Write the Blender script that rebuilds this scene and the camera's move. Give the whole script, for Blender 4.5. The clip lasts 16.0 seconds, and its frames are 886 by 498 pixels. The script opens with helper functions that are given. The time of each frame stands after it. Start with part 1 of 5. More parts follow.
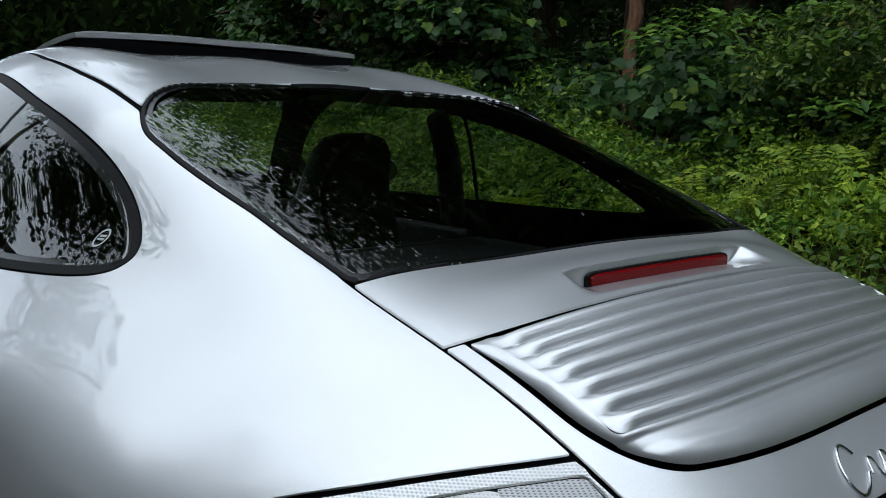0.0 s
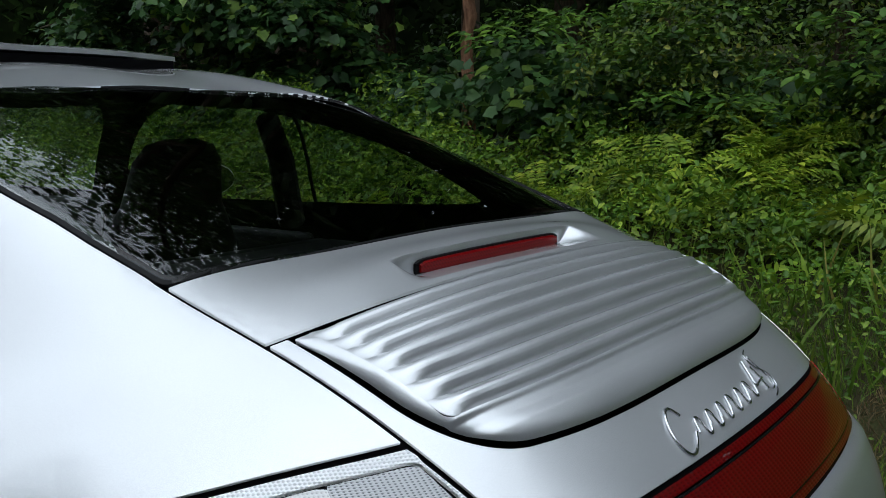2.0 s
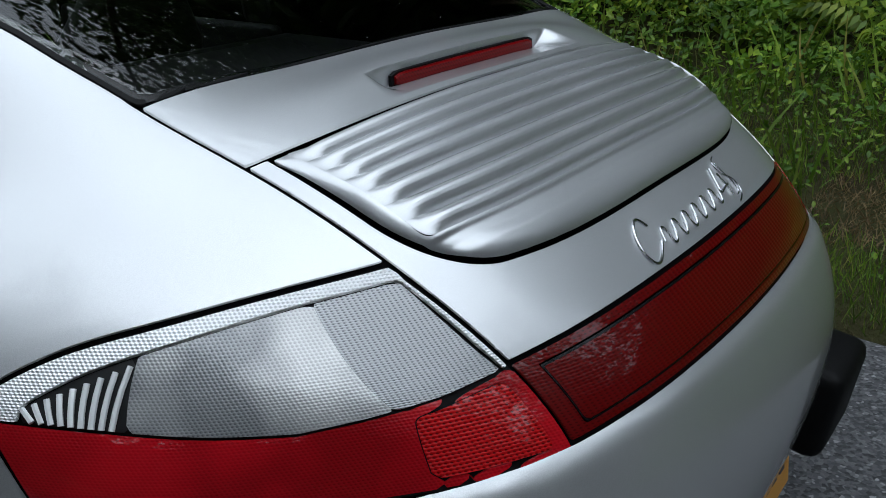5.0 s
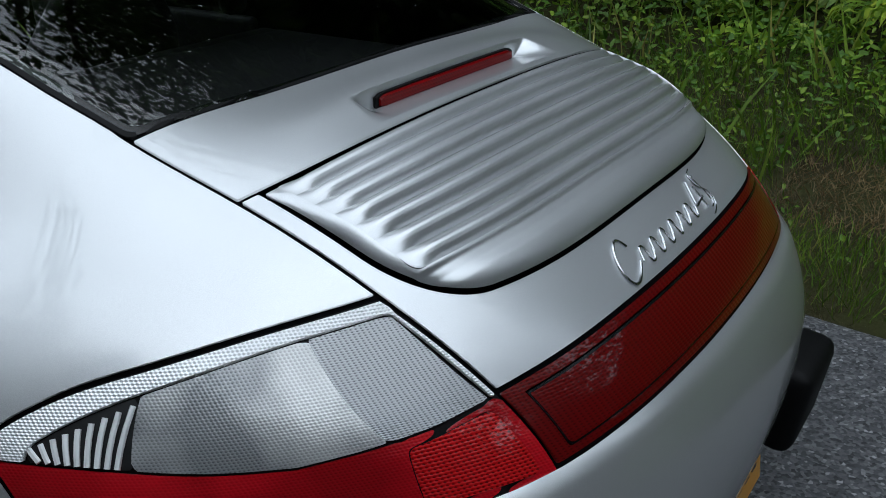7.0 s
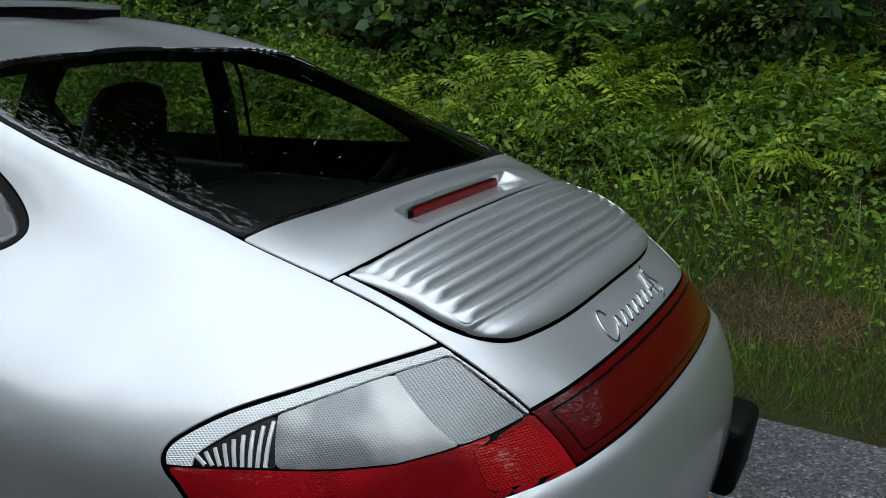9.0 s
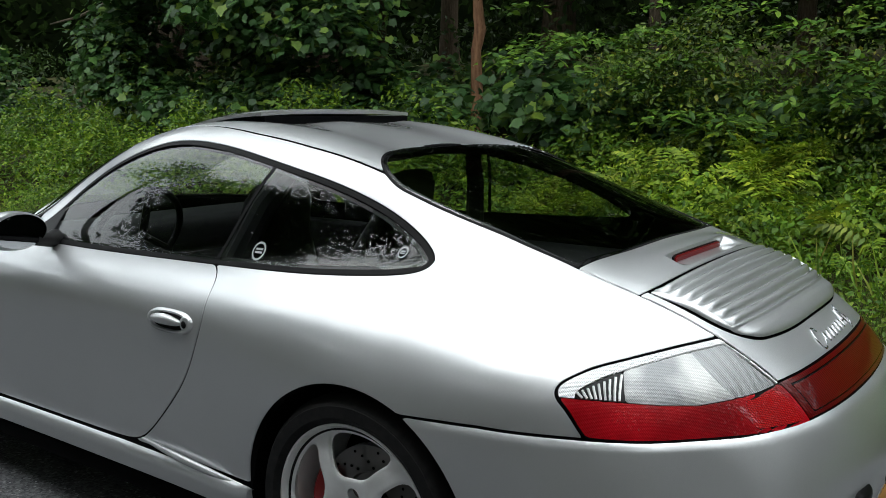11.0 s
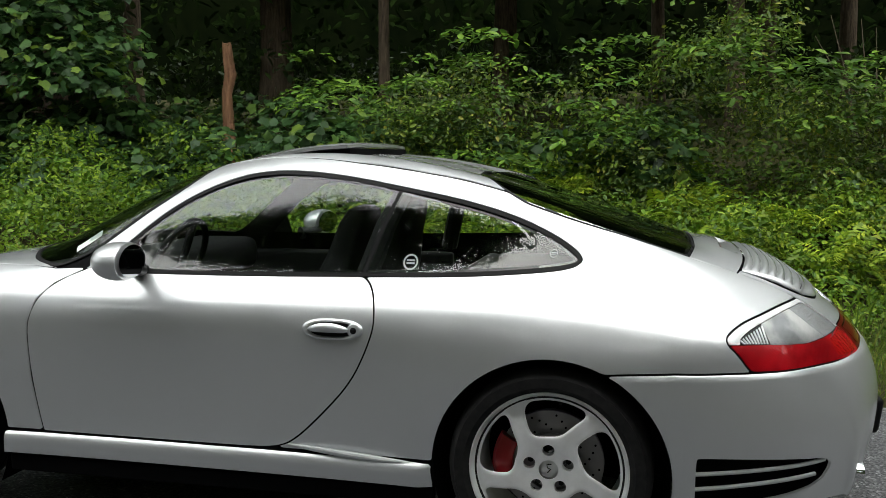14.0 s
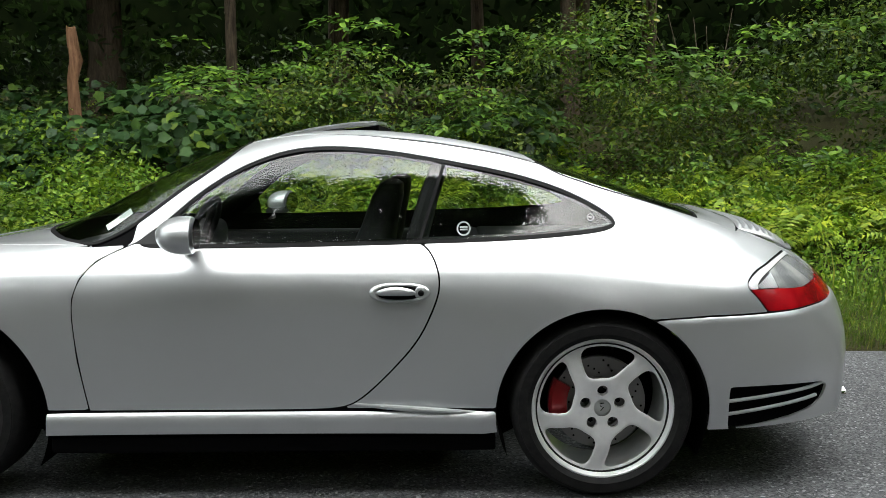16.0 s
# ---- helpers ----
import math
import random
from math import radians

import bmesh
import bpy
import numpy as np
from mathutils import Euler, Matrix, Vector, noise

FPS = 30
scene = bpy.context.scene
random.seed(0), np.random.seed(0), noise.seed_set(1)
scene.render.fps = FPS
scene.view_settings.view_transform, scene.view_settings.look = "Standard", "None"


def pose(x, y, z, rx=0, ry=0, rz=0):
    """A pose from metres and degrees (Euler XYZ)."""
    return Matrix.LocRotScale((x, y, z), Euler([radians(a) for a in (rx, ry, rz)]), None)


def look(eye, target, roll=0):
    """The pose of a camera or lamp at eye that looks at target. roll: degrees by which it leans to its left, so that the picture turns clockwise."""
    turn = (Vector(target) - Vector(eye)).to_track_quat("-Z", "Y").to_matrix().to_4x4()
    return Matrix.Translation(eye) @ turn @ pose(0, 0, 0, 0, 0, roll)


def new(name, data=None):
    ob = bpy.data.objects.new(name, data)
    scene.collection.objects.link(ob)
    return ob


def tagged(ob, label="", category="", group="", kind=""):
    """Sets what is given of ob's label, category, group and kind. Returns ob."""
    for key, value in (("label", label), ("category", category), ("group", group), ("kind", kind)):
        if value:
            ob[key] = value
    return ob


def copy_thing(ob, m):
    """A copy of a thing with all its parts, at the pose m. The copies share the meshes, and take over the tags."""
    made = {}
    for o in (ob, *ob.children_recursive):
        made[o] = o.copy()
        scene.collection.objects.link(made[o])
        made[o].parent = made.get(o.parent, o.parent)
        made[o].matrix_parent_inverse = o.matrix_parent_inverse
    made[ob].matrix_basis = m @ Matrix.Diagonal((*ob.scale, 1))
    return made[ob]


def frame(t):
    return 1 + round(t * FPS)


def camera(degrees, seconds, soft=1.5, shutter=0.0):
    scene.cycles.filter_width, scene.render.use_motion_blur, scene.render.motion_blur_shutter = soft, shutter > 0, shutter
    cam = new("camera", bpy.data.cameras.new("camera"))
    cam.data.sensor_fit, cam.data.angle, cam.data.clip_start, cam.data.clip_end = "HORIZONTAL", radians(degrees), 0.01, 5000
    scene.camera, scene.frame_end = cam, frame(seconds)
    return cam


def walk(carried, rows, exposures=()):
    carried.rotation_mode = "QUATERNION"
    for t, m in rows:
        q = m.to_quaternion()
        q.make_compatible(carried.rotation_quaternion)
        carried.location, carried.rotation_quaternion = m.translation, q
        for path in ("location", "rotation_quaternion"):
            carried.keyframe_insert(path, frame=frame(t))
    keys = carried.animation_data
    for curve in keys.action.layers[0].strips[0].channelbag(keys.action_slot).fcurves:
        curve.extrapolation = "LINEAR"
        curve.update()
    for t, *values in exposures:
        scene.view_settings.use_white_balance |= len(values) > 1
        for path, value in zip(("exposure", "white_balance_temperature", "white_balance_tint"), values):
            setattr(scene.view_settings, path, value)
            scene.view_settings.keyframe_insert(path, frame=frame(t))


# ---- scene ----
cam = camera(52.8, 16.0, soft=0.7)
PATH = [
    (0, (1.317, -1.167, 1.166), (-0.145, 0.163, 0.863), 1.7),
    (0.5, (1.34, -1.141, 1.152), (-0.109, 0.208, 0.866), 0.2),
    (1, (1.334, -1.121, 1.14), (-0.031, 0.314, 0.86), -0.7),
    (1.5, (1.324, -1.106, 1.135), (0.072, 0.427, 0.847), -0.6),
    (2, (1.324, -1.115, 1.137), (0.095, 0.437, 0.854), -0.8),
    (2.5, (1.334, -1.122, 1.147), (0.094, 0.434, 0.946), -0.1),
    (3, (1.33, -1.121, 1.149), (0.089, 0.444, 1.037), -0.2),
    (3.5, (1.329, -1.117, 1.149), (0.095, 0.444, 0.948), -0.7),
    (4, (1.324, -1.127, 1.151), (0.127, 0.424, 0.749), -0.7),
    (4.2, (1.33, -1.128, 1.155), (0.156, 0.38, 0.568), -1.0),
    (6.5, (1.306, -1.117, 1.255), (0.238, 0.359, 0.432), -0.8),
    (7, (1.312, -1.135, 1.267), (0.272, 0.358, 0.437), -0.9),
    (7.5, (1.315, -1.161, 1.259), (0.313, 0.366, 0.443), -0.6),
    (8, (1.314, -1.278, 1.269), (0.37, 0.312, 0.507), -0.2),
    (8.5, (1.328, -1.442, 1.281), (0.415, 0.217, 0.636), -0.0),
    (9, (1.364, -1.563, 1.29), (0.434, 0.134, 0.784), -0.2),
    (9.5, (1.431, -1.695, 1.3), (0.478, 0.017, 0.901), -0.3),
    (10, (1.5, -1.933, 1.332), (0.405, -0.295, 0.988), -0.3),
    (10.2, (1.514, -2.061, 1.331), (0.341, -0.473, 1.005), -0.2),
    (12.3, (0.988, -2.93, 1.311), (0.056, -1.175, 1.085), 0.5),
    (12.5, (0.924, -3.004, 1.304), (0.048, -1.219, 1.086), 0.3),
    (13, (0.689, -3.151, 1.292), (-0.036, -1.299, 1.074), 0.2),
    (13.5, (0.486, -3.35, 1.278), (-0.099, -1.448, 1.072), 0.0),
    (14, (0.29, -3.54, 1.278), (-0.161, -1.602, 1.072), -0.2),
    (14.5, (0.036, -3.638, 1.252), (-0.258, -1.67, 1.049), -0.1),
    (15, (-0.184, -3.769, 1.24), (-0.356, -1.789, 1.02), -0.4),
    (15.5, (-0.371, -3.864, 1.235), (-0.45, -1.879, 1.011), -0.5),
    (16, (-0.526, -3.892, 1.218), (-0.54, -1.905, 0.994), -0.6),
]
EXPOSURES = [(0, 1.05, 5750, 6), (2, 1.05, 5750, 6), (2.5, 1.55, 5850, 6), (3, 2.05, 5950, 6), (3.5, 1.05, 5750, 6), (4, 1.05, 5750, 6), (6.5, 0.9, 5650, 5), (9, 1.1, 5800, 4), (9.5, 1.5, 5800, 2), (10, 1.55, 5900, 3), (12.5, 1.9, 6600, 5), (14.5, 2.1, 6550, 5), (16, 2.35, 6500, 5)]
walk(cam, [(t, look(e, g, r)) for t, e, g, r in PATH], EXPOSURES)

# ---- light: a bright clouded sky over a lane between tall trees ----
world = bpy.data.worlds.new("sky")
scene.world = world
world.use_nodes = True
wt = world.node_tree
sky = wt.nodes.new("ShaderNodeTexSky")
sky.sky_type = "NISHITA"
sky.sun_disc = False
sky.sun_elevation, sky.sun_rotation = radians(63), radians(155)
sky.air_density, sky.dust_density, sky.ozone_density = 1.0, 3.0, 1.0
haze = wt.nodes.new("ShaderNodeHueSaturation")      # thin cloud takes the blue out of the sky
haze.inputs["Saturation"].default_value = 0.35
wt.links.new(sky.outputs[0], haze.inputs["Color"])
cloud = wt.nodes.new("ShaderNodeMix")               # an even cloud layer hides most of the sun's glow
cloud.data_type = "RGBA"
cloud.inputs[0].default_value = 0.75
cloud.inputs[7].default_value = (4.3, 4.35, 4.4, 1)
wt.links.new(haze.outputs[0], cloud.inputs[6])
wt.links.new(cloud.outputs[2], wt.nodes["Background"].inputs[0])
wt.nodes["Background"].inputs[1].default_value = 0.15
sun = new("sun", bpy.data.lights.new("sun", "SUN"))
sun.data.energy, sun.data.angle, sun.data.color = 1.1, radians(120), (1.0, 0.98, 0.95)
sun.matrix_world = look((1.5, -4.0, 7.0), (0, 0, 0))


# ---- materials ----
class Mat:
    """A small node builder round one Principled material."""

    def __init__(self, name, rgb=(0.5, 0.5, 0.5), rough=0.5, metal=0.0, **more):
        self.m = bpy.data.materials.new(name)
        self.m.use_nodes = True
        self.t = self.m.node_tree
        self.b = self.t.nodes["Principled BSDF"]
        self.b.inputs["Base Color"].default_value = (*rgb, 1)
        self.b.inputs["Roughness"].default_value = rough
        self.b.inputs["Metallic"].default_value = metal
        for k, v in more.items():
            self.b.inputs[k.replace("_", " ")].default_value = v

    def node(self, kind, **sets):
        n = self.t.nodes.new("ShaderNode" + kind)
        for k, v in sets.items():
            if k in n.inputs:
                n.inputs[k].default_value = v
        return n

    def link(self, a, b):
        self.t.links.new(a, b)

    def coords(self, out="Object"):
        return self.node("TexCoord").outputs[out]

    def noise(self, scale, detail=4.0, rough=0.55, out="Object"):
        n = self.node("TexNoise", Scale=scale, Detail=detail, Roughness=rough)
        self.link(self.coords(out), n.inputs["Vector"])
        return n.outputs["Fac"]

    def ramp(self, fac, *stops):
        r = self.node("ValToRGB")
        while len(r.color_ramp.elements) < len(stops):
            r.color_ramp.elements.new(0.5)
        for e, (p, c) in zip(r.color_ramp.elements, stops):
            e.position, e.color = p, (*c, 1) if len(c) == 3 else c
        self.link(fac, r.inputs["Fac"])
        return r.outputs["Color"]

    def mix(self, a, b, fac, kind="MIX"):
        n = self.node("Mix")
        n.data_type, n.blend_type = "RGBA", kind
        for k, v in ((0, fac), (6, a), (7, b)):
            if hasattr(v, "links"):
                self.link(v, n.inputs[k])
            else:
                n.inputs[k].default_value = v if k == 0 else (*v, 1)
        return n.outputs[2]

    def bump(self, height, strength=0.3, dist=0.01):
        n = self.node("Bump", Strength=strength, Distance=dist)
        self.link(height, n.inputs["Height"])
        self.link(n.outputs[0], self.b.inputs["Normal"])
        return self

    def colour(self, c):
        self.link(c, self.b.inputs["Base Color"])
        return self

    def rough(self, c):
        self.link(c, self.b.inputs["Roughness"])
        return self


def make_paint():
    p = Mat("silver_paint", (.60, .612, .625), .40, .66, Coat_Weight=1.0, Coat_Roughness=.015, Coat_IOR=1.6)
    flake = p.noise(900, 2)
    p.colour(p.ramp(flake, (.3, (.52, .533, .547)), (.7, (.63, .643, .657))))
    dust = p.noise(6, 5)
    p.rough(p.ramp(dust, (.35, (.37, .37, .37)), (.75, (.46, .46, .46))))
    return p.m


def make_glass(name, tint, rough=0.0):
    m = bpy.data.materials.new(name)
    m.use_nodes = True
    t = m.node_tree
    t.nodes.clear()
    out = t.nodes.new("ShaderNodeOutputMaterial")
    tr = t.nodes.new("ShaderNodeBsdfTransparent")
    tr.inputs[0].default_value = (*tint, 1)
    gl = t.nodes.new("ShaderNodeBsdfGlossy")
    gl.inputs["Roughness"].default_value = rough
    gl.inputs["Color"].default_value = (1, 1, 1, 1)
    lw = t.nodes.new("ShaderNodeLayerWeight")
    lw.inputs["Blend"].default_value = .5
    pw = t.nodes.new("ShaderNodeMath")
    pw.operation = "POWER"
    pw.inputs[1].default_value = 4.5
    t.links.new(lw.outputs["Facing"], pw.inputs[0])
    fr = t.nodes.new("ShaderNodeMapRange")
    fr.inputs["To Min"].default_value, fr.inputs["To Max"].default_value = .06, 1.0
    t.links.new(pw.outputs[0], fr.inputs["Value"])
    mx = t.nodes.new("ShaderNodeMixShader")
    t.links.new(fr.outputs[0], mx.inputs[0])
    t.links.new(tr.outputs[0], mx.inputs[1])
    t.links.new(gl.outputs[0], mx.inputs[2])
    t.links.new(mx.outputs[0], out.inputs[0])
    return m


def ribbed(name, rgb, rough, metal, sx, sy, strength, **more):
    """A lens moulded in a fine grid of ribs."""
    p = Mat(name, rgb, rough, metal, Coat_Weight=.8, Coat_Roughness=.03, Specular_IOR_Level=.15, **more)
    co = p.coords("Object")
    a = p.node("TexWave", Scale=sx)
    a.bands_direction = "DIAGONAL"
    b = p.node("TexWave", Scale=sy)
    b.bands_direction = "Z"
    p.link(co, a.inputs["Vector"])
    p.link(co, b.inputs["Vector"])
    s = p.node("Math")
    s.operation = "ADD"
    p.link(a.outputs["Fac"], s.inputs[0])
    p.link(b.outputs["Fac"], s.inputs[1])
    p.bump(s.outputs[0], strength, .002)
    return p, s.outputs[0]


M_paint = make_paint()
M_glass = make_glass("tinted_glass", (.76, .80, .78))
_r = Mat("rubber", (.004, .004, .0045), .6, Specular_IOR_Level=.15)
_r.bump(_r.noise(300), .15, .001)
M_rubber = _r.m
M_frit = Mat("black_print", (.004, .004, .005), .25).m
M_dark = Mat("dark_cavity", (.003, .003, .0035), .8, Specular_IOR_Level=.05).m
_p, _h = ribbed("ribbed_rim", (.62, .63, .63), .3, .3, 95, 130, .4)
_p.colour(_p.ramp(_h, (.15, (.70, .71, .72)), (.6, (.92, .93, .94))))
M_lens_edge = _p.m
_p, _h = ribbed("fan_lens", (.3, .3, .3), .25, .4, 78, 170, .3)
_p.colour(_p.ramp(_h, (.25, (.12, .125, .13)), (.75, (.42, .43, .44))))
M_lens_fan = _p.m
# noise blotches paint in the light and dark of the reflector behind
_p, _h = ribbed("clear_lens", (.2, .2, .2), .3, .35, 100, 130, .15)
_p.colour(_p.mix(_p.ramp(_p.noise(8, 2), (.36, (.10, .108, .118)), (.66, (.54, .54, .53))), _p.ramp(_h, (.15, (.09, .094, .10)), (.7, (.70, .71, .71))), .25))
M_lens = _p.m
_p, _h = ribbed("red_lens", (.45, .008, .012), .25, .0, 95, 120, .15)
_p.colour(_p.mix(_p.ramp(_p.noise(7, 2), (.38, (.18, .002, .005)), (.62, (.46, .005, .012))), _p.ramp(_h, (.2, (.14, .0012, .003)), (.8, (.40, .004, .009))), .3))
M_red = _p.m
_p, _h = ribbed("red_grid_lens", (.3, .004, .007), .25, .0, 70, 95, .3)
_p.colour(_p.ramp(_h, (.25, (.13, .001, .002)), (.8, (.46, .004, .006))))
M_red_grid = _p.m
_p, _h = ribbed("deep_red_lens", (.20, .004, .007), .3, .0, 60, 110, .15)
_p.colour(_p.ramp(_h, (.2, (.05, .0006, .001)), (.8, (.11, .001, .0015))))
M_red_deep = _p.m
_t = Mat("tyre", (.010, .010, .011), .75, Specular_IOR_Level=.25)
_t.colour(_t.ramp(_t.noise(40), (.3, (.006, .006, .007)), (.75, (.017, .0165, .016)))).bump(_t.noise(200), .3, .002)
M_tyre = _t.m
_w = Mat("alloy", (.72, .725, .73), .36, .30, Coat_Weight=.6, Coat_Roughness=.08)
_w.colour(_w.ramp(_w.noise(14, 6), (.3, (.78, .78, .78)), (.65, (.93, .935, .94))))
M_alloy = _w.m
M_rib = Mat("bright_rib", (.90, .91, .92), .2, .15).m
_p, _h = ribbed("brake_lens", (.2, .004, .006), .3, .0, 95, 60, .1)
_p.b.inputs["Coat Weight"].default_value = .25
_p.colour(_p.ramp(_h, (.2, (.10, .0006, .001)), (.8, (.19, .001, .002))))
M_brake = _p.m
M_script = Mat("satin_chrome", (.60, .61, .63), .22, 1.0).m
M_chrome = Mat("chrome", (.80, .81, .82), .08, 1.0).m
_d = Mat("brake_disc", (.20, .195, .19), .4, .8)
M_disc = _d.m
M_caliper = Mat("caliper_red", (.30, .006, .012), .3, Coat_Weight=.6).m
_s = Mat("black_leather", (.009, .009, .010), .6, Specular_IOR_Level=.15)
_s.bump(_s.noise(260), .3, .001)
M_leather = _s.m
M_plastic = Mat("black_plastic", (.010, .010, .011), .5, Specular_IOR_Level=.3).m
M_plate = Mat("plate_gold", (.62, .30, .03), .4).m
M_ink = Mat("plate_ink", (.01, .012, .04), .5).m
M_sticker = Mat("pale_sticker", (.70, .76, .72), .5).m
M_white = Mat("sticker_white", (.38, .41, .41), .5).m

# ---- mesh helpers ----
def obj(name, verts, faces, mat, parent=None, label="", smooth=True, normals=None):
    me = bpy.data.meshes.new(name)
    me.from_pydata(verts.tolist() if hasattr(verts, "tolist") else verts, [], faces)
    if smooth:
        me.polygons.foreach_set("use_smooth", [True] * len(me.polygons))
    if normals is not None:
        me.normals_split_custom_set_from_vertices(normals.tolist())
    if mat:
        me.materials.append(mat)
    ob = new(name, me)
    if parent:
        ob.parent = parent
    return tagged(ob, label)


def part(name, bm, mat, parent=None, label="", smooth=True):
    me = bpy.data.meshes.new(name)
    bmesh.ops.recalc_face_normals(bm, faces=bm.faces)
    bm.to_mesh(me)
    bm.free()
    if smooth:
        me.polygons.foreach_set("use_smooth", [True] * len(me.polygons))
        me.set_sharp_from_angle(angle=radians(35))
    me.materials.append(mat)
    ob = new(name, me)
    if parent:
        ob.parent = parent
    return tagged(ob, label)


def add_box(bm, c, s, bevel=0.0, turn=None):
    m = Matrix.Translation(c) @ (turn or Matrix()) @ Matrix.Diagonal((*s, 1))
    r = bmesh.ops.create_cube(bm, size=1, matrix=m)
    if bevel:
        es = list({e for v in r["verts"] for e in v.link_edges})
        bmesh.ops.bevel(bm, geom=es, offset=bevel, segments=3, affect="EDGES", profile=0.5)
    return bm


def add_tube(bm, pts, r, n=10, close=False, caps=True):
    """A tube of radius r (a number or one for each point) along pts."""
    pts = [Vector(p) for p in pts]
    k = len(pts)
    rings = []
    up = Vector((0.13, 0.21, 0.97))
    for i, p in enumerate(pts):
        a = pts[i - 1] if (i or close) else pts[i]
        b = pts[(i + 1) % k] if (i < k - 1 or close) else pts[i]
        d = (b - a).normalized()
        s = d.cross(up).normalized()
        w = s.cross(d).normalized()
        q = r[i] if hasattr(r, "__len__") else r
        rings.append([bm.verts.new(p + s * q * math.cos(2 * math.pi * j / n) + w * q * math.sin(2 * math.pi * j / n)) for j in range(n)])
    for i in range(k if close else k - 1):
        A, B = rings[i], rings[(i + 1) % k]
        for j in range(n):
            bm.faces.new((A[j], A[(j + 1) % n], B[(j + 1) % n], B[j]))
    if caps and not close:
        bm.faces.new(rings[0][::-1])
        bm.faces.new(rings[-1])
    return bm


def add_lathe(bm, prof, n=48, m=None):
    """Turns a profile of (radius, height) round z."""
    m = m or Matrix()
    rings = []
    for r, h in prof:
        rings.append([bm.verts.new(m @ Vector((r * math.cos(2 * math.pi * j / n), r * math.sin(2 * math.pi * j / n), h))) for j in range(n)])
    for A, B in zip(rings, rings[1:]):
        for j in range(n):
            bm.faces.new((A[j], A[(j + 1) % n], B[(j + 1) % n], B[j]))
    return bm


def spline(t, y, x):
    """Natural cubic spline through (t, y) at x; y may have columns."""
    t, y, x = np.asarray(t, float), np.asarray(y, float), np.asarray(x, float)
    n = len(t)
    h = np.diff(t)
    A = np.zeros((n, n))
    R = np.zeros((n,) + y.shape[1:])
    A[0, 0] = A[-1, -1] = 1
    for i in range(1, n - 1):
        A[i, i - 1], A[i, i], A[i, i + 1] = h[i - 1], 2 * (h[i - 1] + h[i]), h[i]
        R[i] = 6 * ((y[i + 1] - y[i]) / h[i] - (y[i] - y[i - 1]) / h[i - 1])
    M = np.linalg.solve(A, R.reshape(n, -1)).reshape(R.shape)
    i = np.clip(np.searchsorted(t, x, side="right") - 1, 0, n - 2)
    sh = (len(x),) + (1,) * (y.ndim - 1)
    a, b, k = (t[i + 1] - x).reshape(sh), (x - t[i]).reshape(sh), h[i].reshape(sh)
    return (M[i] * a ** 3 + M[i + 1] * b ** 3) / (6 * k) + (y[i] / k - M[i] * k / 6) * a + (y[i + 1] / k - M[i + 1] * k / 6) * b


def smax(a, b, k):
    h = np.maximum(k - np.abs(a - b), 0) / k
    return np.maximum(a, b) + h * h * k * 0.25


def ring(pts, n=12, r=None):
    """A closed polygon rounded through its corners (Chaikin cuts)."""
    p = np.array(pts, float)
    for _ in range(n if n < 6 else 4):
        q = np.roll(p, -1, 0)
        p = np.stack([p * 0.75 + q * 0.25, p * 0.25 + q * 0.75], 1).reshape(-1, 2)
    return p


def inside(poly, a, b):
    """Signed distance to a closed polygon, below 0 inside."""
    d = np.full(a.shape, 1e9)
    win = np.zeros(a.shape, bool)
    n = len(poly)
    for i in range(n):
        x0, y0 = poly[i]
        x1, y1 = poly[(i + 1) % n]
        ex, ey = x1 - x0, y1 - y0
        L = ex * ex + ey * ey + 1e-12
        t = np.clip(((a - x0) * ex + (b - y0) * ey) / L, 0, 1)
        d = np.minimum(d, (a - x0 - t * ex) ** 2 + (b - y0 - t * ey) ** 2)
        c = ((y0 > b) != (y1 > b)) & (a < ex * (b - y0) / (ey if abs(ey) > 1e-12 else 1e-12) + x0)
        win ^= c
    return np.sqrt(d) * np.where(win, -1, 1)


def polyline(pts, a, b):
    """Signed side distance to an open line: above 0 on its left."""
    p = np.array(pts, float)
    best = np.full(a.shape, 1e9)
    sg = np.ones(a.shape)
    for i in range(len(p) - 1):
        e = p[i + 1] - p[i]
        L = e @ e
        t = ((a - p[i, 0]) * e[0] + (b - p[i, 1]) * e[1]) / L
        lo = -1e9 if i == 0 else 0
        hi = 1e9 if i == len(p) - 2 else 1
        t = np.clip(t, lo, hi)
        dx, dy = a - p[i, 0] - t * e[0], b - p[i, 1] - t * e[1]
        d = np.hypot(dx, dy)
        s = np.sign(e[0] * (b - p[i, 1]) - e[1] * (a - p[i, 0]))
        sg = np.where(d < best, s, sg)
        best = np.minimum(best, d)
    return best * sg


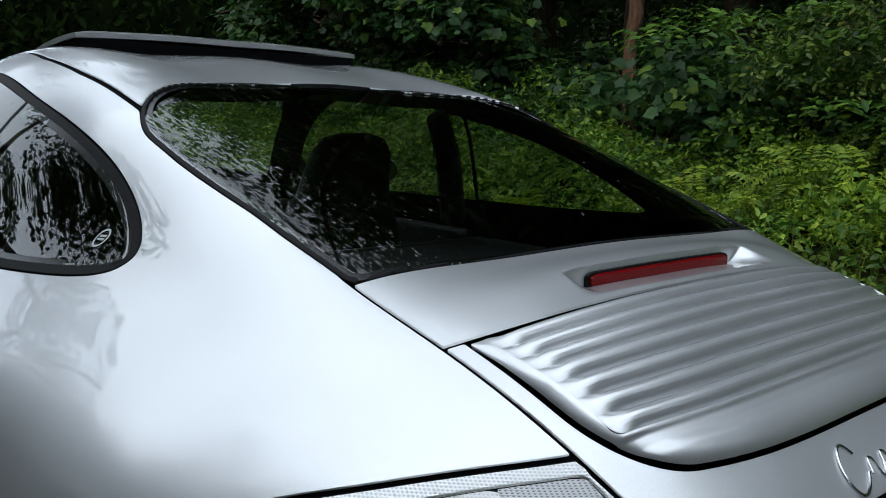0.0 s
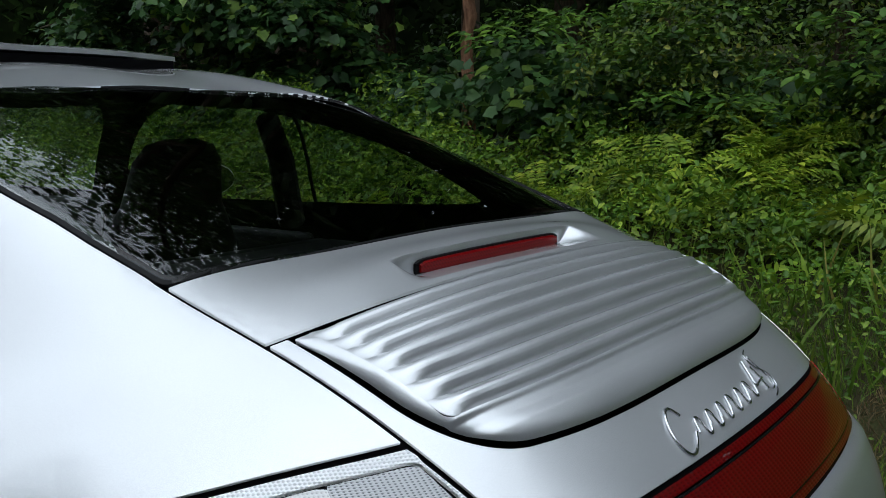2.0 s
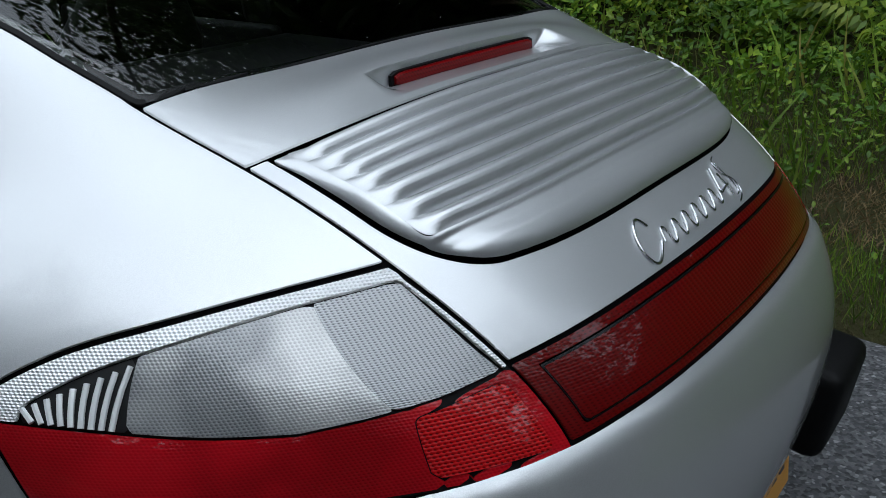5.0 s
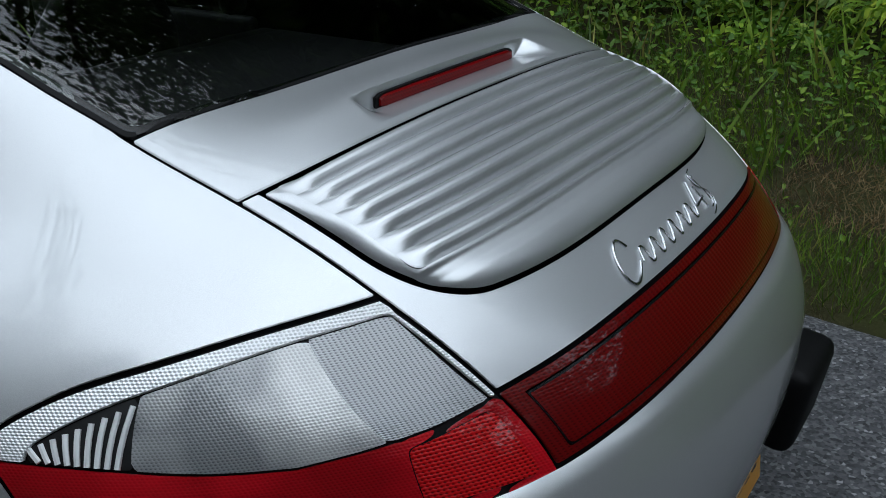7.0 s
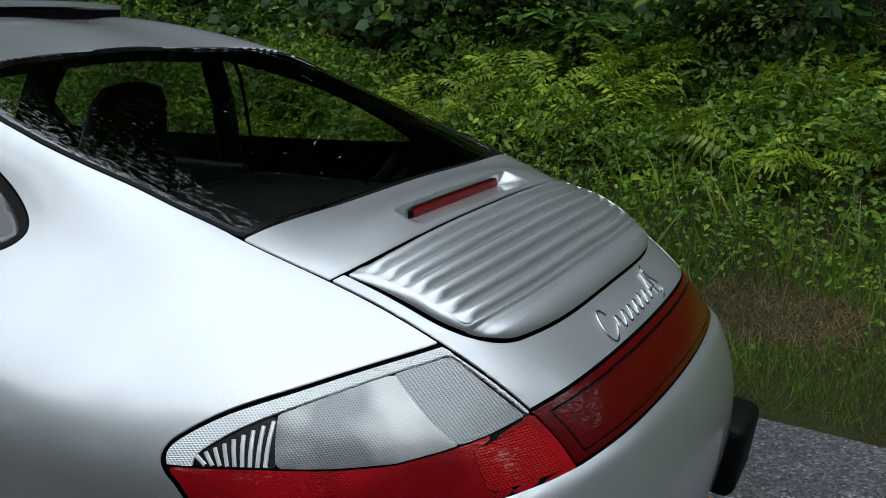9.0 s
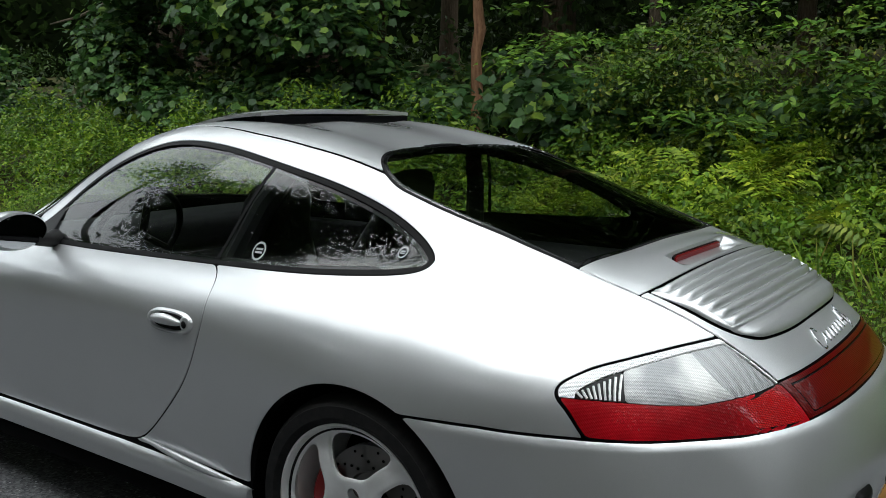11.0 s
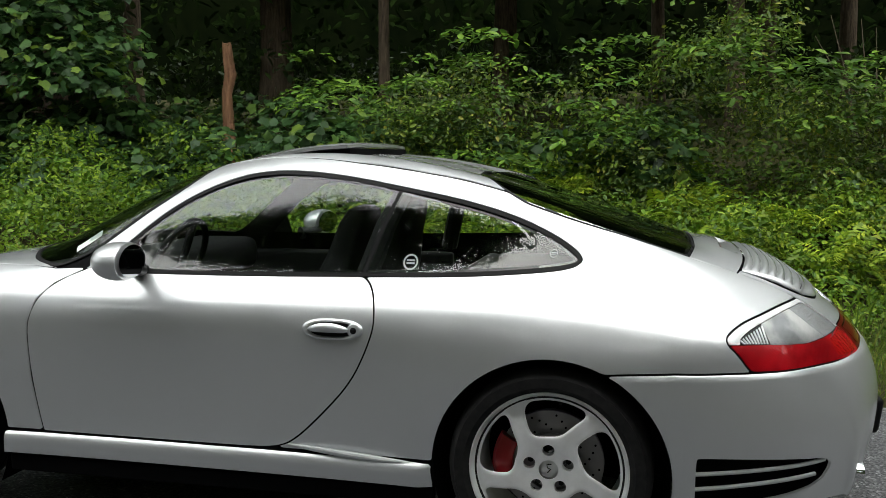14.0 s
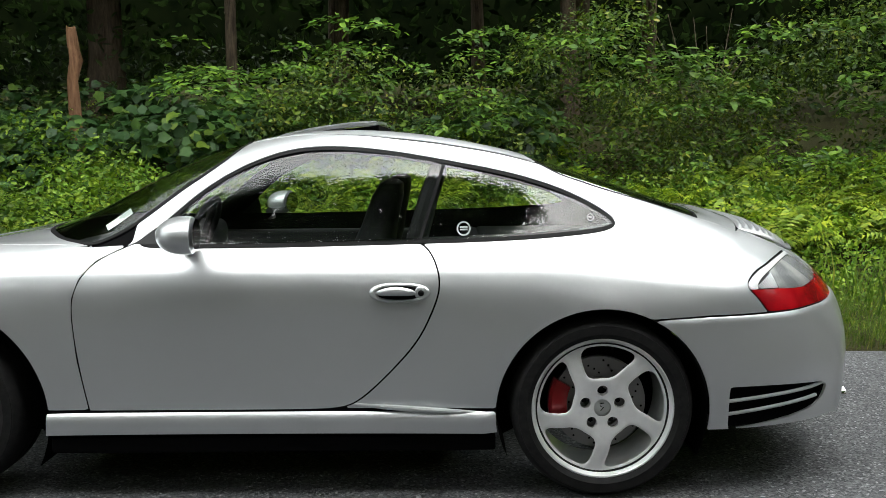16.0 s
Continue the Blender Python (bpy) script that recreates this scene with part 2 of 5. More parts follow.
def clip(P, N, F, lip=0.010, lift=0.0):
    """The part of the grid P (normals N) where F < 0, cut exactly along F = 0, with a lip turned inwards along the cut."""
    n, m = F.shape
    P = P + N * (lift[..., None] if hasattr(lift, "shape") else lift)
    if hasattr(lift, "shape"):
        M = np.cross(np.gradient(P, axis=0), np.gradient(P, axis=1))
        M /= np.linalg.norm(M, axis=2, keepdims=True) + 1e-12
        N = M * np.sign((M * N).sum(2, keepdims=True) + 1e-9)
    ins = F < 0
    cnt = ins[:-1, :-1].astype(int) + ins[1:, :-1] + ins[1:, 1:] + ins[:-1, 1:]
    idx = np.arange(n * m).reshape(n, m)
    full = np.argwhere(cnt == 4)
    used = {}
    verts, nors, faces = [], [], []
    Pf, Nf = P.reshape(-1, 3), N.reshape(-1, 3)
    Ff = F.reshape(-1)
    quads = np.stack([idx[full[:, 0], full[:, 1]], idx[full[:, 0] + 1, full[:, 1]], idx[full[:, 0] + 1, full[:, 1] + 1], idx[full[:, 0], full[:, 1] + 1]], -1) if len(full) else np.zeros((0, 4), int)
    uniq, inv = np.unique(quads, return_inverse=True)
    verts = [tuple(v) for v in Pf[uniq]]
    nors = [tuple(v) for v in Nf[uniq]]
    faces = [tuple(f) for f in inv.reshape(-1, 4).tolist()]
    used = {int(k): i for i, k in enumerate(uniq)}
    cuts = {}

    def whole(k):
        if k not in used:
            used[k] = len(verts)
            verts.append(tuple(Pf[k])), nors.append(tuple(Nf[k]))
        return used[k]

    def cut(a, b):
        key = (min(a, b), max(a, b))
        if key not in cuts:
            a, b = key
            t = Ff[a] / (Ff[a] - Ff[b])
            cuts[key] = len(verts)
            verts.append(tuple(Pf[a] + (Pf[b] - Pf[a]) * t)), nors.append(tuple(Nf[a] + (Nf[b] - Nf[a]) * t))
        return cuts[key]

    lips = []
    for i, j in np.argwhere((cnt > 0) & (cnt < 4)):
        c = [int(idx[i, j]), int(idx[i + 1, j]), int(idx[i + 1, j + 1]), int(idx[i, j + 1])]
        poly, marks = [], []
        for k in range(4):
            a, b = c[k], c[(k + 1) % 4]
            if Ff[a] < 0:
                poly.append(whole(a)), marks.append(0)
            if (Ff[a] < 0) != (Ff[b] < 0):
                poly.append(cut(a, b)), marks.append(1)
        if len(poly) >= 3:
            faces.append(tuple(poly))
            for k in range(len(poly)):
                q = (k + 1) % len(poly)
                if marks[k] and marks[q]:
                    lips.append((poly[k], poly[q]))
    if lip:
        inner = {}
        for a, b in lips:
            e = []
            for v in (a, b):
                if v not in inner:
                    p, nn = np.array(verts[v]), np.array(nors[v])
                    i0 = len(verts)
                    verts.append(tuple(p)), nors.append(tuple(nn))
                    verts.append(tuple(p - nn * lip)), nors.append(tuple(nn))
                    inner[v] = (i0, i0 + 1)
                e.append(inner[v])
            faces.append((e[1][0], e[0][0], e[0][1], e[1][1]))
    return np.array(verts), np.array(nors), [f[::-1] for f in faces]


def both(V, N, Fs):
    """Adds the mirror image across the car's middle."""
    k = len(V)
    s = np.array([1, -1, 1])
    return np.concatenate([V, V * s]), np.concatenate([N, N * s]), Fs + [tuple(i + k for i in f[::-1]) for f in Fs]


def mirror(V, N, Fs):
    s = np.array([1, -1, 1])
    return V * s, N * s, [f[::-1] for f in Fs]

# ---- the car's outer surface: ribs from nose to tail, each through nine lengthwise lines ----
# lines: middle, inner roof, roof rail, window middle, belt, shoulder, waist, low side, bottom edge
RIBS = []


def rib(x, *yz):
    """A flat rib at x: heights and half widths of the nine lines."""
    RIBS.append([(x, y, z) for y, z in yz])


def bent(*xyz):
    """A rib that wraps the nose or the tail."""
    RIBS.append(list(xyz))


bent((-3.30, 0, .22), (-3.28, .28, .22), (-3.20, .50, .22), (-3.08, .64, .22), (-2.97, .71, .22), (-2.88, .755, .22), (-2.80, .785, .22), (-2.76, .80, .22), (-2.72, .81, .21))
bent((-3.40, 0, .45), (-3.38, .28, .45), (-3.30, .51, .45), (-3.18, .66, .46), (-3.06, .74, .46), (-2.96, .79, .46), (-2.86, .83, .42), (-2.78, .84, .33), (-2.71, .83, .22))
bent((-3.22, 0, .66), (-3.20, .28, .665), (-3.15, .50, .68), (-3.06, .63, .70), (-2.98, .71, .69), (-2.90, .78, .64), (-2.82, .83, .55), (-2.75, .85, .40), (-2.70, .84, .24))
rib(-2.72, (0, .80), (.28, .803), (.50, .815), (.62, .825), (.71, .805), (.80, .74), (.862, .60), (.872, .42), (.86, .24))
rib(-2.35, (0, .885), (.28, .886), (.50, .887), (.62, .886), (.715, .866), (.82, .79), (.882, .62), (.885, .42), (.865, .24))
rib(-2.08, (0, .942), (.28, .936), (.50, .912), (.62, .897), (.72, .876), (.825, .80), (.874, .62), (.872, .40), (.858, .24))
rib(-1.76, (0, 1.090), (.28, 1.080), (.51, 1.025), (.635, .950), (.738, .882), (.835, .79), (.866, .62), (.862, .40), (.85, .24))
rib(-1.40, (0, 1.240), (.28, 1.230), (.49, 1.190), (.635, 1.065), (.752, .884), (.84, .79), (.864, .62), (.86, .40), (.85, .24))
rib(-1.00, (0, 1.294), (.28, 1.287), (.49, 1.260), (.655, 1.085), (.757, .885), (.845, .79), (.866, .62), (.863, .40), (.853, .24))
rib(-0.55, (0, 1.263), (.28, 1.257), (.505, 1.234), (.652, 1.075), (.757, .886), (.850, .79), (.880, .62), (.878, .40), (.86, .24))
rib(-0.24, (0, 1.191), (.28, 1.187), (.511, 1.174), (.638, 1.045), (.752, .892), (.855, .79), (.900, .62), (.897, .42), (.875, .24))
rib(0.08, (0, 1.092), (.28, 1.087), (.508, 1.065), (.632, .958), (.747, .866), (.852, .780), (.912, .62), (.908, .42), (.88, .24))
rib(0.25, (0, 1.032), (.28, 1.027), (.506, 1.005), (.632, .918), (.742, .842), (.842, .764), (.896, .62), (.897, .42), (.874, .24))
rib(0.42, (0, .974), (.28, .968), (.504, .945), (.630, .878), (.735, .815), (.828, .745), (.870, .62), (.880, .42), (.865, .24))
bent((.60, 0, .938), (.60, .28, .928), (.60, .482, .884), (.592, .615, .825), (.585, .70, .78), (.578, .772, .72), (.580, .812, .61), (.580, .843, .42), (.575, .833, .24))
bent((.78, 0, .857), (.775, .28, .850), (.760, .463, .815), (.738, .585, .766), (.722, .655, .732), (.708, .712, .68), (.712, .755, .58), (.715, .790, .42), (.71, .783, .24))
bent((.965, 0, .725), (.948, .28, .722), (.903, .432, .715), (.862, .53, .696), (.835, .585, .672), (.812, .637, .632), (.808, .680, .55), (.806, .728, .41), (.80, .728, .24))
bent((1.030, 0, .635), (1.012, .28, .634), (.972, .420, .630), (.930, .510, .616), (.905, .560, .594), (.888, .603, .556), (.880, .640, .49), (.872, .675, .38), (.86, .68, .24))
bent((1.066, 0, .500), (1.050, .28, .500), (1.014, .430, .497), (.974, .530, .486), (.948, .583, .464), (.928, .622, .425), (.915, .648, .37), (.902, .662, .31), (.885, .665, .24))
bent((1.020, 0, .240), (1.006, .28, .240), (.980, .430, .240), (.948, .525, .240), (.926, .578, .240), (.910, .612, .240), (.902, .635, .240), (.898, .650, .238), (.889, .660, .236))

NET = np.array(RIBS)
NET[..., 1] *= -1


def loft(nu, nv, u_span=(0, 1), v_span=(0, 1)):
    """A dense grid over the net, twice smooth both ways: places, normals and the two lengthwise numbers."""
    du = np.linalg.norm(np.diff(NET, axis=0), axis=2).mean(1)
    tu = np.concatenate([[0], np.cumsum(du)])
    dv = np.linalg.norm(np.diff(NET, axis=1), axis=2)[3:15].mean(0)
    tv = np.concatenate([[0], np.cumsum(dv)])
    U = np.linspace(tu[-1] * u_span[0], tu[-1] * u_span[1], nu)
    V = np.linspace(tv[-1] * v_span[0], tv[-1] * v_span[1], nv)
    A = spline(tu, NET, U)
    # even in y over the middle: mirror the lines so the surface crosses the middle level
    B = np.concatenate([A[:, :0:-1] * np.array([1, -1, 1]), A], 1)
    tb = np.concatenate([-tv[:0:-1], tv])
    S = np.swapaxes(spline(tb, np.swapaxes(B, 0, 1), V), 0, 1)
    if v_span[0] == 0:
        S[:, 0, 1] = 0
    Pu, Pv = np.gradient(S, U, axis=0), np.gradient(S, V, axis=1)
    Nn = np.cross(Pu, Pv)
    Nn /= np.linalg.norm(Nn, axis=2, keepdims=True) + 1e-12
    if Nn[nu // 2, 0, 2] < 0:
        Nn = -Nn
    lines = np.interp(V, tv, np.arange(9))
    return S, Nn, np.broadcast_to(lines[None, :], S.shape[:2]), np.linalg.norm(Pv, axis=2), tv, V, U / tu[-1]


S, SN, SL, SPV, TV, VV, UU = loft(480, 264)
X, Y, Z = S[..., 0], -S[..., 1], S[..., 2]

# ---- the car ----
car = tagged(new("car"), "silver metallic sports coupe parked on an asphalt lane", "car")


def curve(*pts):
    """A piecewise line through (x, y) points."""
    p = np.array(pts, float)
    return lambda x: np.interp(x, p[:, 0], p[:, 1])


DE = (VV[None, :] - TV[2]) * SPV            # distance outside the lid seam
SIDEWAYS = SL > 2.02
WIN = ring([(-1.665, .881), (-1.55, .965), (-1.434, 1.071), (-1.30, 1.156), (-1.155, 1.211), (-1.03, 1.230), (-.90, 1.228), (-.73, 1.210), (-.515, 1.171), (-.31, 1.130), (-.144, 1.080), (-.02, 1.024), (.062, .972), (.085, .942), (.045, .918), (-.11, .905), (-.32, .893), (-.63, .886), (-1.12, .878), (-1.45, .877)], 2)
DOOR = ring([(-1.69, .878), (-1.764, .840), (-1.810, .784), (-1.833, .714), (-1.834, .643), (-1.822, .505), (-1.792, .318), (-1.788, .315), (-1.30, .314), (-1.00, .315), (-.90, .322), (-.835, .352), (-.72, .463), (-.634, .562), (-.580, .672), (-.555, .757), (-.578, .843), (-.63, .895), (-.9, 1.0), (-1.5, .95)], 2)
LAMP = ring([(.84, .83), (.82, .826), (.756, .815), (.697, .804), (.634, .789), (.574, .773), (.541, .756), (.518, .738), (.524, .715), (.55, .692), (.590, .637), (.60, .634), (.74, .632), (.86, .632), (.97, .634), (1.1, .640), (1.1, .9), (.9, .9)], 2)
BUMP = curve((-1, .628), (.18, .630), (.37, .638), (.60, .634), (.86, .634), (.94, .643), (.965, .648), (.985, .655), (1.01, .661), (1.1, .668))
ROOFSEAM = curve((-1.40, .40), (-1.28, .425), (-1.11, .440), (-.72, .494), (-.46, .511), (-.25, .515))
SHIELD = ring([(-1.335, -.5), (-1.335, 0), (-1.315, .28), (-1.29, .40), (-1.287, .425), (-1.367, .548), (-1.567, .622), (-1.723, .693), (-1.79, .725), (-1.83, .722), (-1.95, .66), (-2.08, .45), (-2.13, .25), (-2.145, 0), (-2.145, -.5)], 2)
HOODSEAM = curve((-3.2, .55), (-2.7, .62), (-2.2, .672), (-1.93, .707), (-1.80, .735))

win = np.where(SIDEWAYS, inside(WIN, X, Z), 1.0)
door = np.maximum(np.where(SL > 3, inside(DOOR, X, Z), 1.0), -win)
lamp = np.maximum(np.where(X > .4, inside(LAMP, X, Z), 1.0), -DE)
arch_r = .367 - np.hypot(X, Z - .30)
arch_f = .413 - np.hypot(X + 2.35, Z - .30)
arch = np.where(SL > 3.5, np.maximum(arch_r, arch_f), -1.0)      # above 0 inside an arch
rear_top = -.352 + .28 * Y ** 2 + 1.2 * Y ** 4
rear_low = .448 - .04 * Y ** 2 - .32 * Y ** 4
seam = .616 - .02 * Y ** 2 - .70 * Y ** 4
tail_low = .742 - .03 * Y ** 2 - .35 * Y ** 4
GLASS_SIDE = curve((-.3, .028), (-.2, .033), (-.1, .033), (0, .031), (.06, .027), (.13, .021), (.2, .014), (.28, .009), (.36, .001), (.43, -.003))
glass_r = smax(smax(DE - GLASS_SIDE(X), rear_top - X, .085), X - rear_low, .015)
grille = smax(np.maximum(DE + .027, seam + .006 - X), X - (.866 - .05 * Y ** 2 - 1.6 * Y ** 4), .08)
tail = np.maximum(np.maximum(np.maximum(DE, seam - X), np.where(X > .8, tail_low - Z, -1)), -grille)
strip = np.maximum(np.maximum(DE, np.where(X > .8, Z - tail_low, 1)), BUMP(X) - Z)
bumper = np.maximum(np.maximum(np.where(X > 0, Z - BUMP(X), 1), arch), -.0 - X)
shield = np.where(X < -1.2, inside(SHIELD, X, Y), 1.0)
roof = np.maximum(np.maximum(Y - ROOFSEAM(X) + .005, np.where(X < -1.2, -shield, -1)), np.maximum(-glass_r, X - .05))
roof = np.maximum(roof, np.where(SL < 2.6, -1.4 - X, 1))
hood = np.maximum(np.maximum(Y - HOODSEAM(X), -shield), np.maximum(X + 1.8, -3.12 - X))
hood = np.where(SL < 4.2, hood, 1)
nose = np.maximum(X + 2.80 + .0 * Z, arch)
nose = np.maximum(nose, -hood)
door_front = curve((.2, -1.78), (.318, -1.792), (.505, -1.822), (.643, -1.832), (.714, -1.831), (.784, -1.81), (.84, -1.764), (.878, -1.69), (.9, -1.66), (1.3, -1.66))(Z)
fender = np.maximum.reduce([X - door_front, -2.80 - X, arch, np.where(SL < 4.3, HOODSEAM(X) - Y, -1), -shield, .318 - Z, np.where(SL < 3, .0 + (X + 1.79), -1)])
quarter = np.maximum.reduce([door_front - X, np.where(SL > 3, -door, -1), -win, arch, -np.maximum(lamp, -1), -glass_r, np.where(X > .40, -DE, -1), np.where(X > 0, BUMP(X) - Z, -1), .318 - Z, -shield, np.where(X < .05, ROOFSEAM(X) - Y, -1)])
quarter = np.where(Z > .318 - .02, quarter, 1.0)
sill = np.maximum.reduce([Z - .316, arch, X - .0, -2.30 - X])
G = .0031                                    # half a panel gap

PAINT, RUBBER, TINT = M_paint, M_rubber, M_glass


def panel(name, F, mat, label="", sides=True, lift=0.0, gap=G, parent=None, lip=0.004, grid=None):
    """A body panel, cut from the surface, on both sides or across the middle."""
    V, N, Fs = clip(*(grid or (S, SN)), F + gap, lip, lift)
    if sides:
        a = obj(name, V, Fs, mat, parent or car, label, normals=N)
        V, N, Fs = mirror(V, N, Fs)
        return a, obj(name, V, Fs, mat, parent or car, label, normals=N)
    V, N, Fs = both(V, N, Fs)
    return obj(name, V, Fs, mat, parent or car, label, normals=N)


panel("quarter_panel", quarter, PAINT)
doors = panel("door", door, PAINT)
panel("front_fender", fender, PAINT)
panel("roof", roof, PAINT, sides=False)
panel("hood", hood, PAINT, sides=False)
panel("front_bumper", nose, PAINT, sides=False)
bump_lift = .010 * np.clip((BUMP(X) - Z) / .02, 0, 1) ** .5 * np.clip((X - .12) / .2, 0, 1)
VENT = ring([(.438, .384), (.445, .388), (.60, .384), (.77, .374), (.825, .362), (.832, .345), (.80, .300), (.70, .272), (.60, .258), (.445, .240), (.437, .243), (.437, .30)], 1)
vent = np.where(SL > 5, inside(VENT, X, Z), 1.0)
rear_bumper = panel("rear_bumper", np.maximum(bumper, -vent), PAINT, sides=False, lift=bump_lift, lip=0.010)
sill_lift = .030 * np.sqrt(np.clip(1 - (1 - np.clip((.316 - Z) / .035, 0, 1)) ** 2, 0, 1)) * np.clip((-.36 - X) / .1 + .5, 0.2, 1)
panel("side_sill", sill, PAINT, lift=sill_lift, lip=.03)

# the lid and the tail are cut from a finer piece of the surface
ua = float(UU[np.argmin(np.abs(X[:, 0] - .40))])
ub = float(UU[np.argmin(np.hypot(X[:, 0] - 1.045, Z[:, 0] - .60))])
T, TN, _, TPV, _, TVV, _ = loft(380, 240, (ua, ub), (0, (TV[2] + .02) / TV[-1]))
TN *= np.sign(TN[5, 5, 2])
LX, LY, LZ = T[..., 0], -T[..., 1], T[..., 2]
LE = (TVV[None, :] - TV[2]) * TPV
FINE = (T, TN)
l_low, l_seam, l_tail = .448 - .04 * LY ** 2 - .32 * LY ** 4, .616 - .02 * LY ** 2 - .70 * LY ** 4, .742 - .03 * LY ** 2 - .35 * LY ** 4
l_upper = np.maximum(np.maximum(LE, l_low - LX), LX - l_seam)
l_grille = smax(np.maximum(LE + .027, l_seam + .006 - LX), LX - (.866 - .05 * LY ** 2 - 1.6 * LY ** 4), .08)
l_tailp = np.maximum(np.maximum(np.maximum(LE, l_seam - LX), np.where(LX > .8, l_tail - LZ, -1)), -l_grille)
tail_panel = panel("tail_panel", l_tailp, PAINT, sides=False, grid=FINE)

# third brake light: a scoop pressed into the bulged upper lid panel
wall = .538 - .10 * LY ** 2
run = np.clip((LX - wall) / .066, 0, 1)
across = np.clip((.238 + .02 * run - LY) / .045, 0, 1)
across = across * across * (3 - 2 * across)
depth = .032 * np.clip((LX - wall) / .005, 0, 1) * (1 - run) ** 1.1 * across
lid_bulge = .009 * np.exp(-(LY / .34) ** 6) * np.exp(-((LX - .526) / .045) ** 2)
upper_panel = panel("upper_lid_panel", l_upper, PAINT, sides=False, lift=lid_bulge - depth, grid=FINE)

# slatted lid: a rounded rim that stands proud, filled by slats whose rear edges rise over dark slots
SLAT_N = 7
f0 = .621 - .02 * LY ** 2 - .70 * LY ** 4
f1 = .806 - .03 * LY ** 2 - .95 * LY ** 4
field = smax(np.maximum(LE + .046, f0 - LX), LX - f1, .012)
rim_lift = .016 * np.sqrt(np.clip(1 - (1 - np.clip(-l_grille / .026, 0, 1)) ** 2, 0, 1)) * np.clip((LX - .57) / .12, .2, 1)
rim_lift = rim_lift - .003 * np.clip((LX - f1 - .004) / .004, 0, 1) * np.clip((f1 + .030 - LX) / .012, 0, 1)
lid_rim = panel("grille_lid", np.maximum(l_grille, -field), PAINT, sides=False, lift=rim_lift, lip=.008, gap=.0014, grid=FINE)
# the slats need a finer piece still
uc = float(UU[np.argmin(np.abs(X[:, 0] - .56))])
ud = float(UU[np.argmin(np.abs(X[:, 0] - .84) + np.where(Z[:, 0] < .7, 9, 0))])
Q, QN, _, QPV, _, QVV, _ = loft(360, 150, (uc, ud), (0, (TV[2] - .02) / TV[-1]))
QN *= np.sign(QN[5, 5, 2])
QX, QY = Q[..., 0], -Q[..., 1]
QE = (QVV[None, :] - TV[2]) * QPV
q0, q1 = .621 - .02 * QY ** 2 - .70 * QY ** 4, .806 - .03 * QY ** 2 - .95 * QY ** 4
qfield = smax(np.maximum(QE + .046, q0 - QX), QX - q1, .012)
su = (QX - q0) / (q1 - q0) * SLAT_N
ends = np.clip(-(QE + .044) / .045, 0, 1)
ends = ends * ends * (3 - 2 * ends)
for i in range(SLAT_N):
    t = np.clip(su - i, 0, 1)
    prof = np.interp(t, [0, .06, .14, .25, .38, .52, .66, .80, .92, 1.0], [-.0042, -.0028, -.0006, .0018, .0032, .0033, .0021, -.0001, -.0026, -.0046])
    base = .016 * np.clip((QX - .57) / .12, .2, 1) - .0025
    one = np.maximum(np.maximum(qfield, (i - su) * .02), (su - i - 1) * .02)
    panel("slat", one, PAINT, sides=False, lift=base + 1.4 * prof * ends - .001 * (1 - ends), gap=.00008, parent=lid_rim, lip=.0015, grid=(Q, QN))


FP, FN = T[::2, ::2].reshape(-1, 3), TN[::2, ::2].reshape(-1, 3)
FX, FY, FZ = FP[:, 0], -FP[:, 1], FP[:, 2]


def deck(x, y):
    """Height of the tail surface at (x, |y|)."""
    k = np.argmin((FX - x) ** 2 + (FY - y) ** 2)
    p0, n0 = FP[k], FN[k]
    return p0[2] - (n0[0] * (x - p0[0]) + n0[1] * (-y - p0[1])) / n0[2]


def fitted(mask, a, b, c, deg=5):
    """c as a smooth function of (a, b) over part of the surface."""
    k = [(i, j) for i in range(deg + 1) for j in range(deg + 1 - i)]
    A, B = a[mask], b[mask]
    ma, mb = A.mean(), B.mean()
    T = np.stack([(A - ma) ** i * (B - mb) ** j for i, j in k], -1)
    w = np.linalg.lstsq(T, c[mask], rcond=None)[0]
    return lambda p, q: sum(wi * (np.asarray(p) - ma) ** i * (np.asarray(q) - mb) ** j for wi, (i, j) in zip(w, k))


flank = fitted((SL > 4.3) & (SL < 7.4) & (X > -1.9) & (X < -.3), X, Z, Y, 6)   # |y| of (x, z) on the door
pane = fitted((SL > 2.6) & (SL < 4.1) & (X > -1.6) & (X < .08), X, Z, Y, 6)    # |y| of (x, z) on the side windows


def smooth_grid(mask, axis):
    """The surface with one part of it evened out into a plain low-order curve, as bent glass is."""
    P2 = S.copy()
    if axis == 2:
        f = fitted(mask, X, Y * Y, Z, 2)
        P2[..., 2] = np.where(mask, f(X, Y * Y), Z)
    else:
        f = fitted(mask, X, Z, Y, 3)
        P2[..., 1] = np.where(mask, -f(X, Z), S[..., 1])
    N2 = np.cross(np.gradient(P2, axis=0), np.gradient(P2, axis=1))
    N2 /= np.linalg.norm(N2, axis=2, keepdims=True) + 1e-12
    return P2, N2 * np.sign((N2 * SN).sum(2, keepdims=True) + 1e-9)


SIDE_GLASS = smooth_grid((win < .03) & (SL > 2.0) & (SL < 4.3), 1)

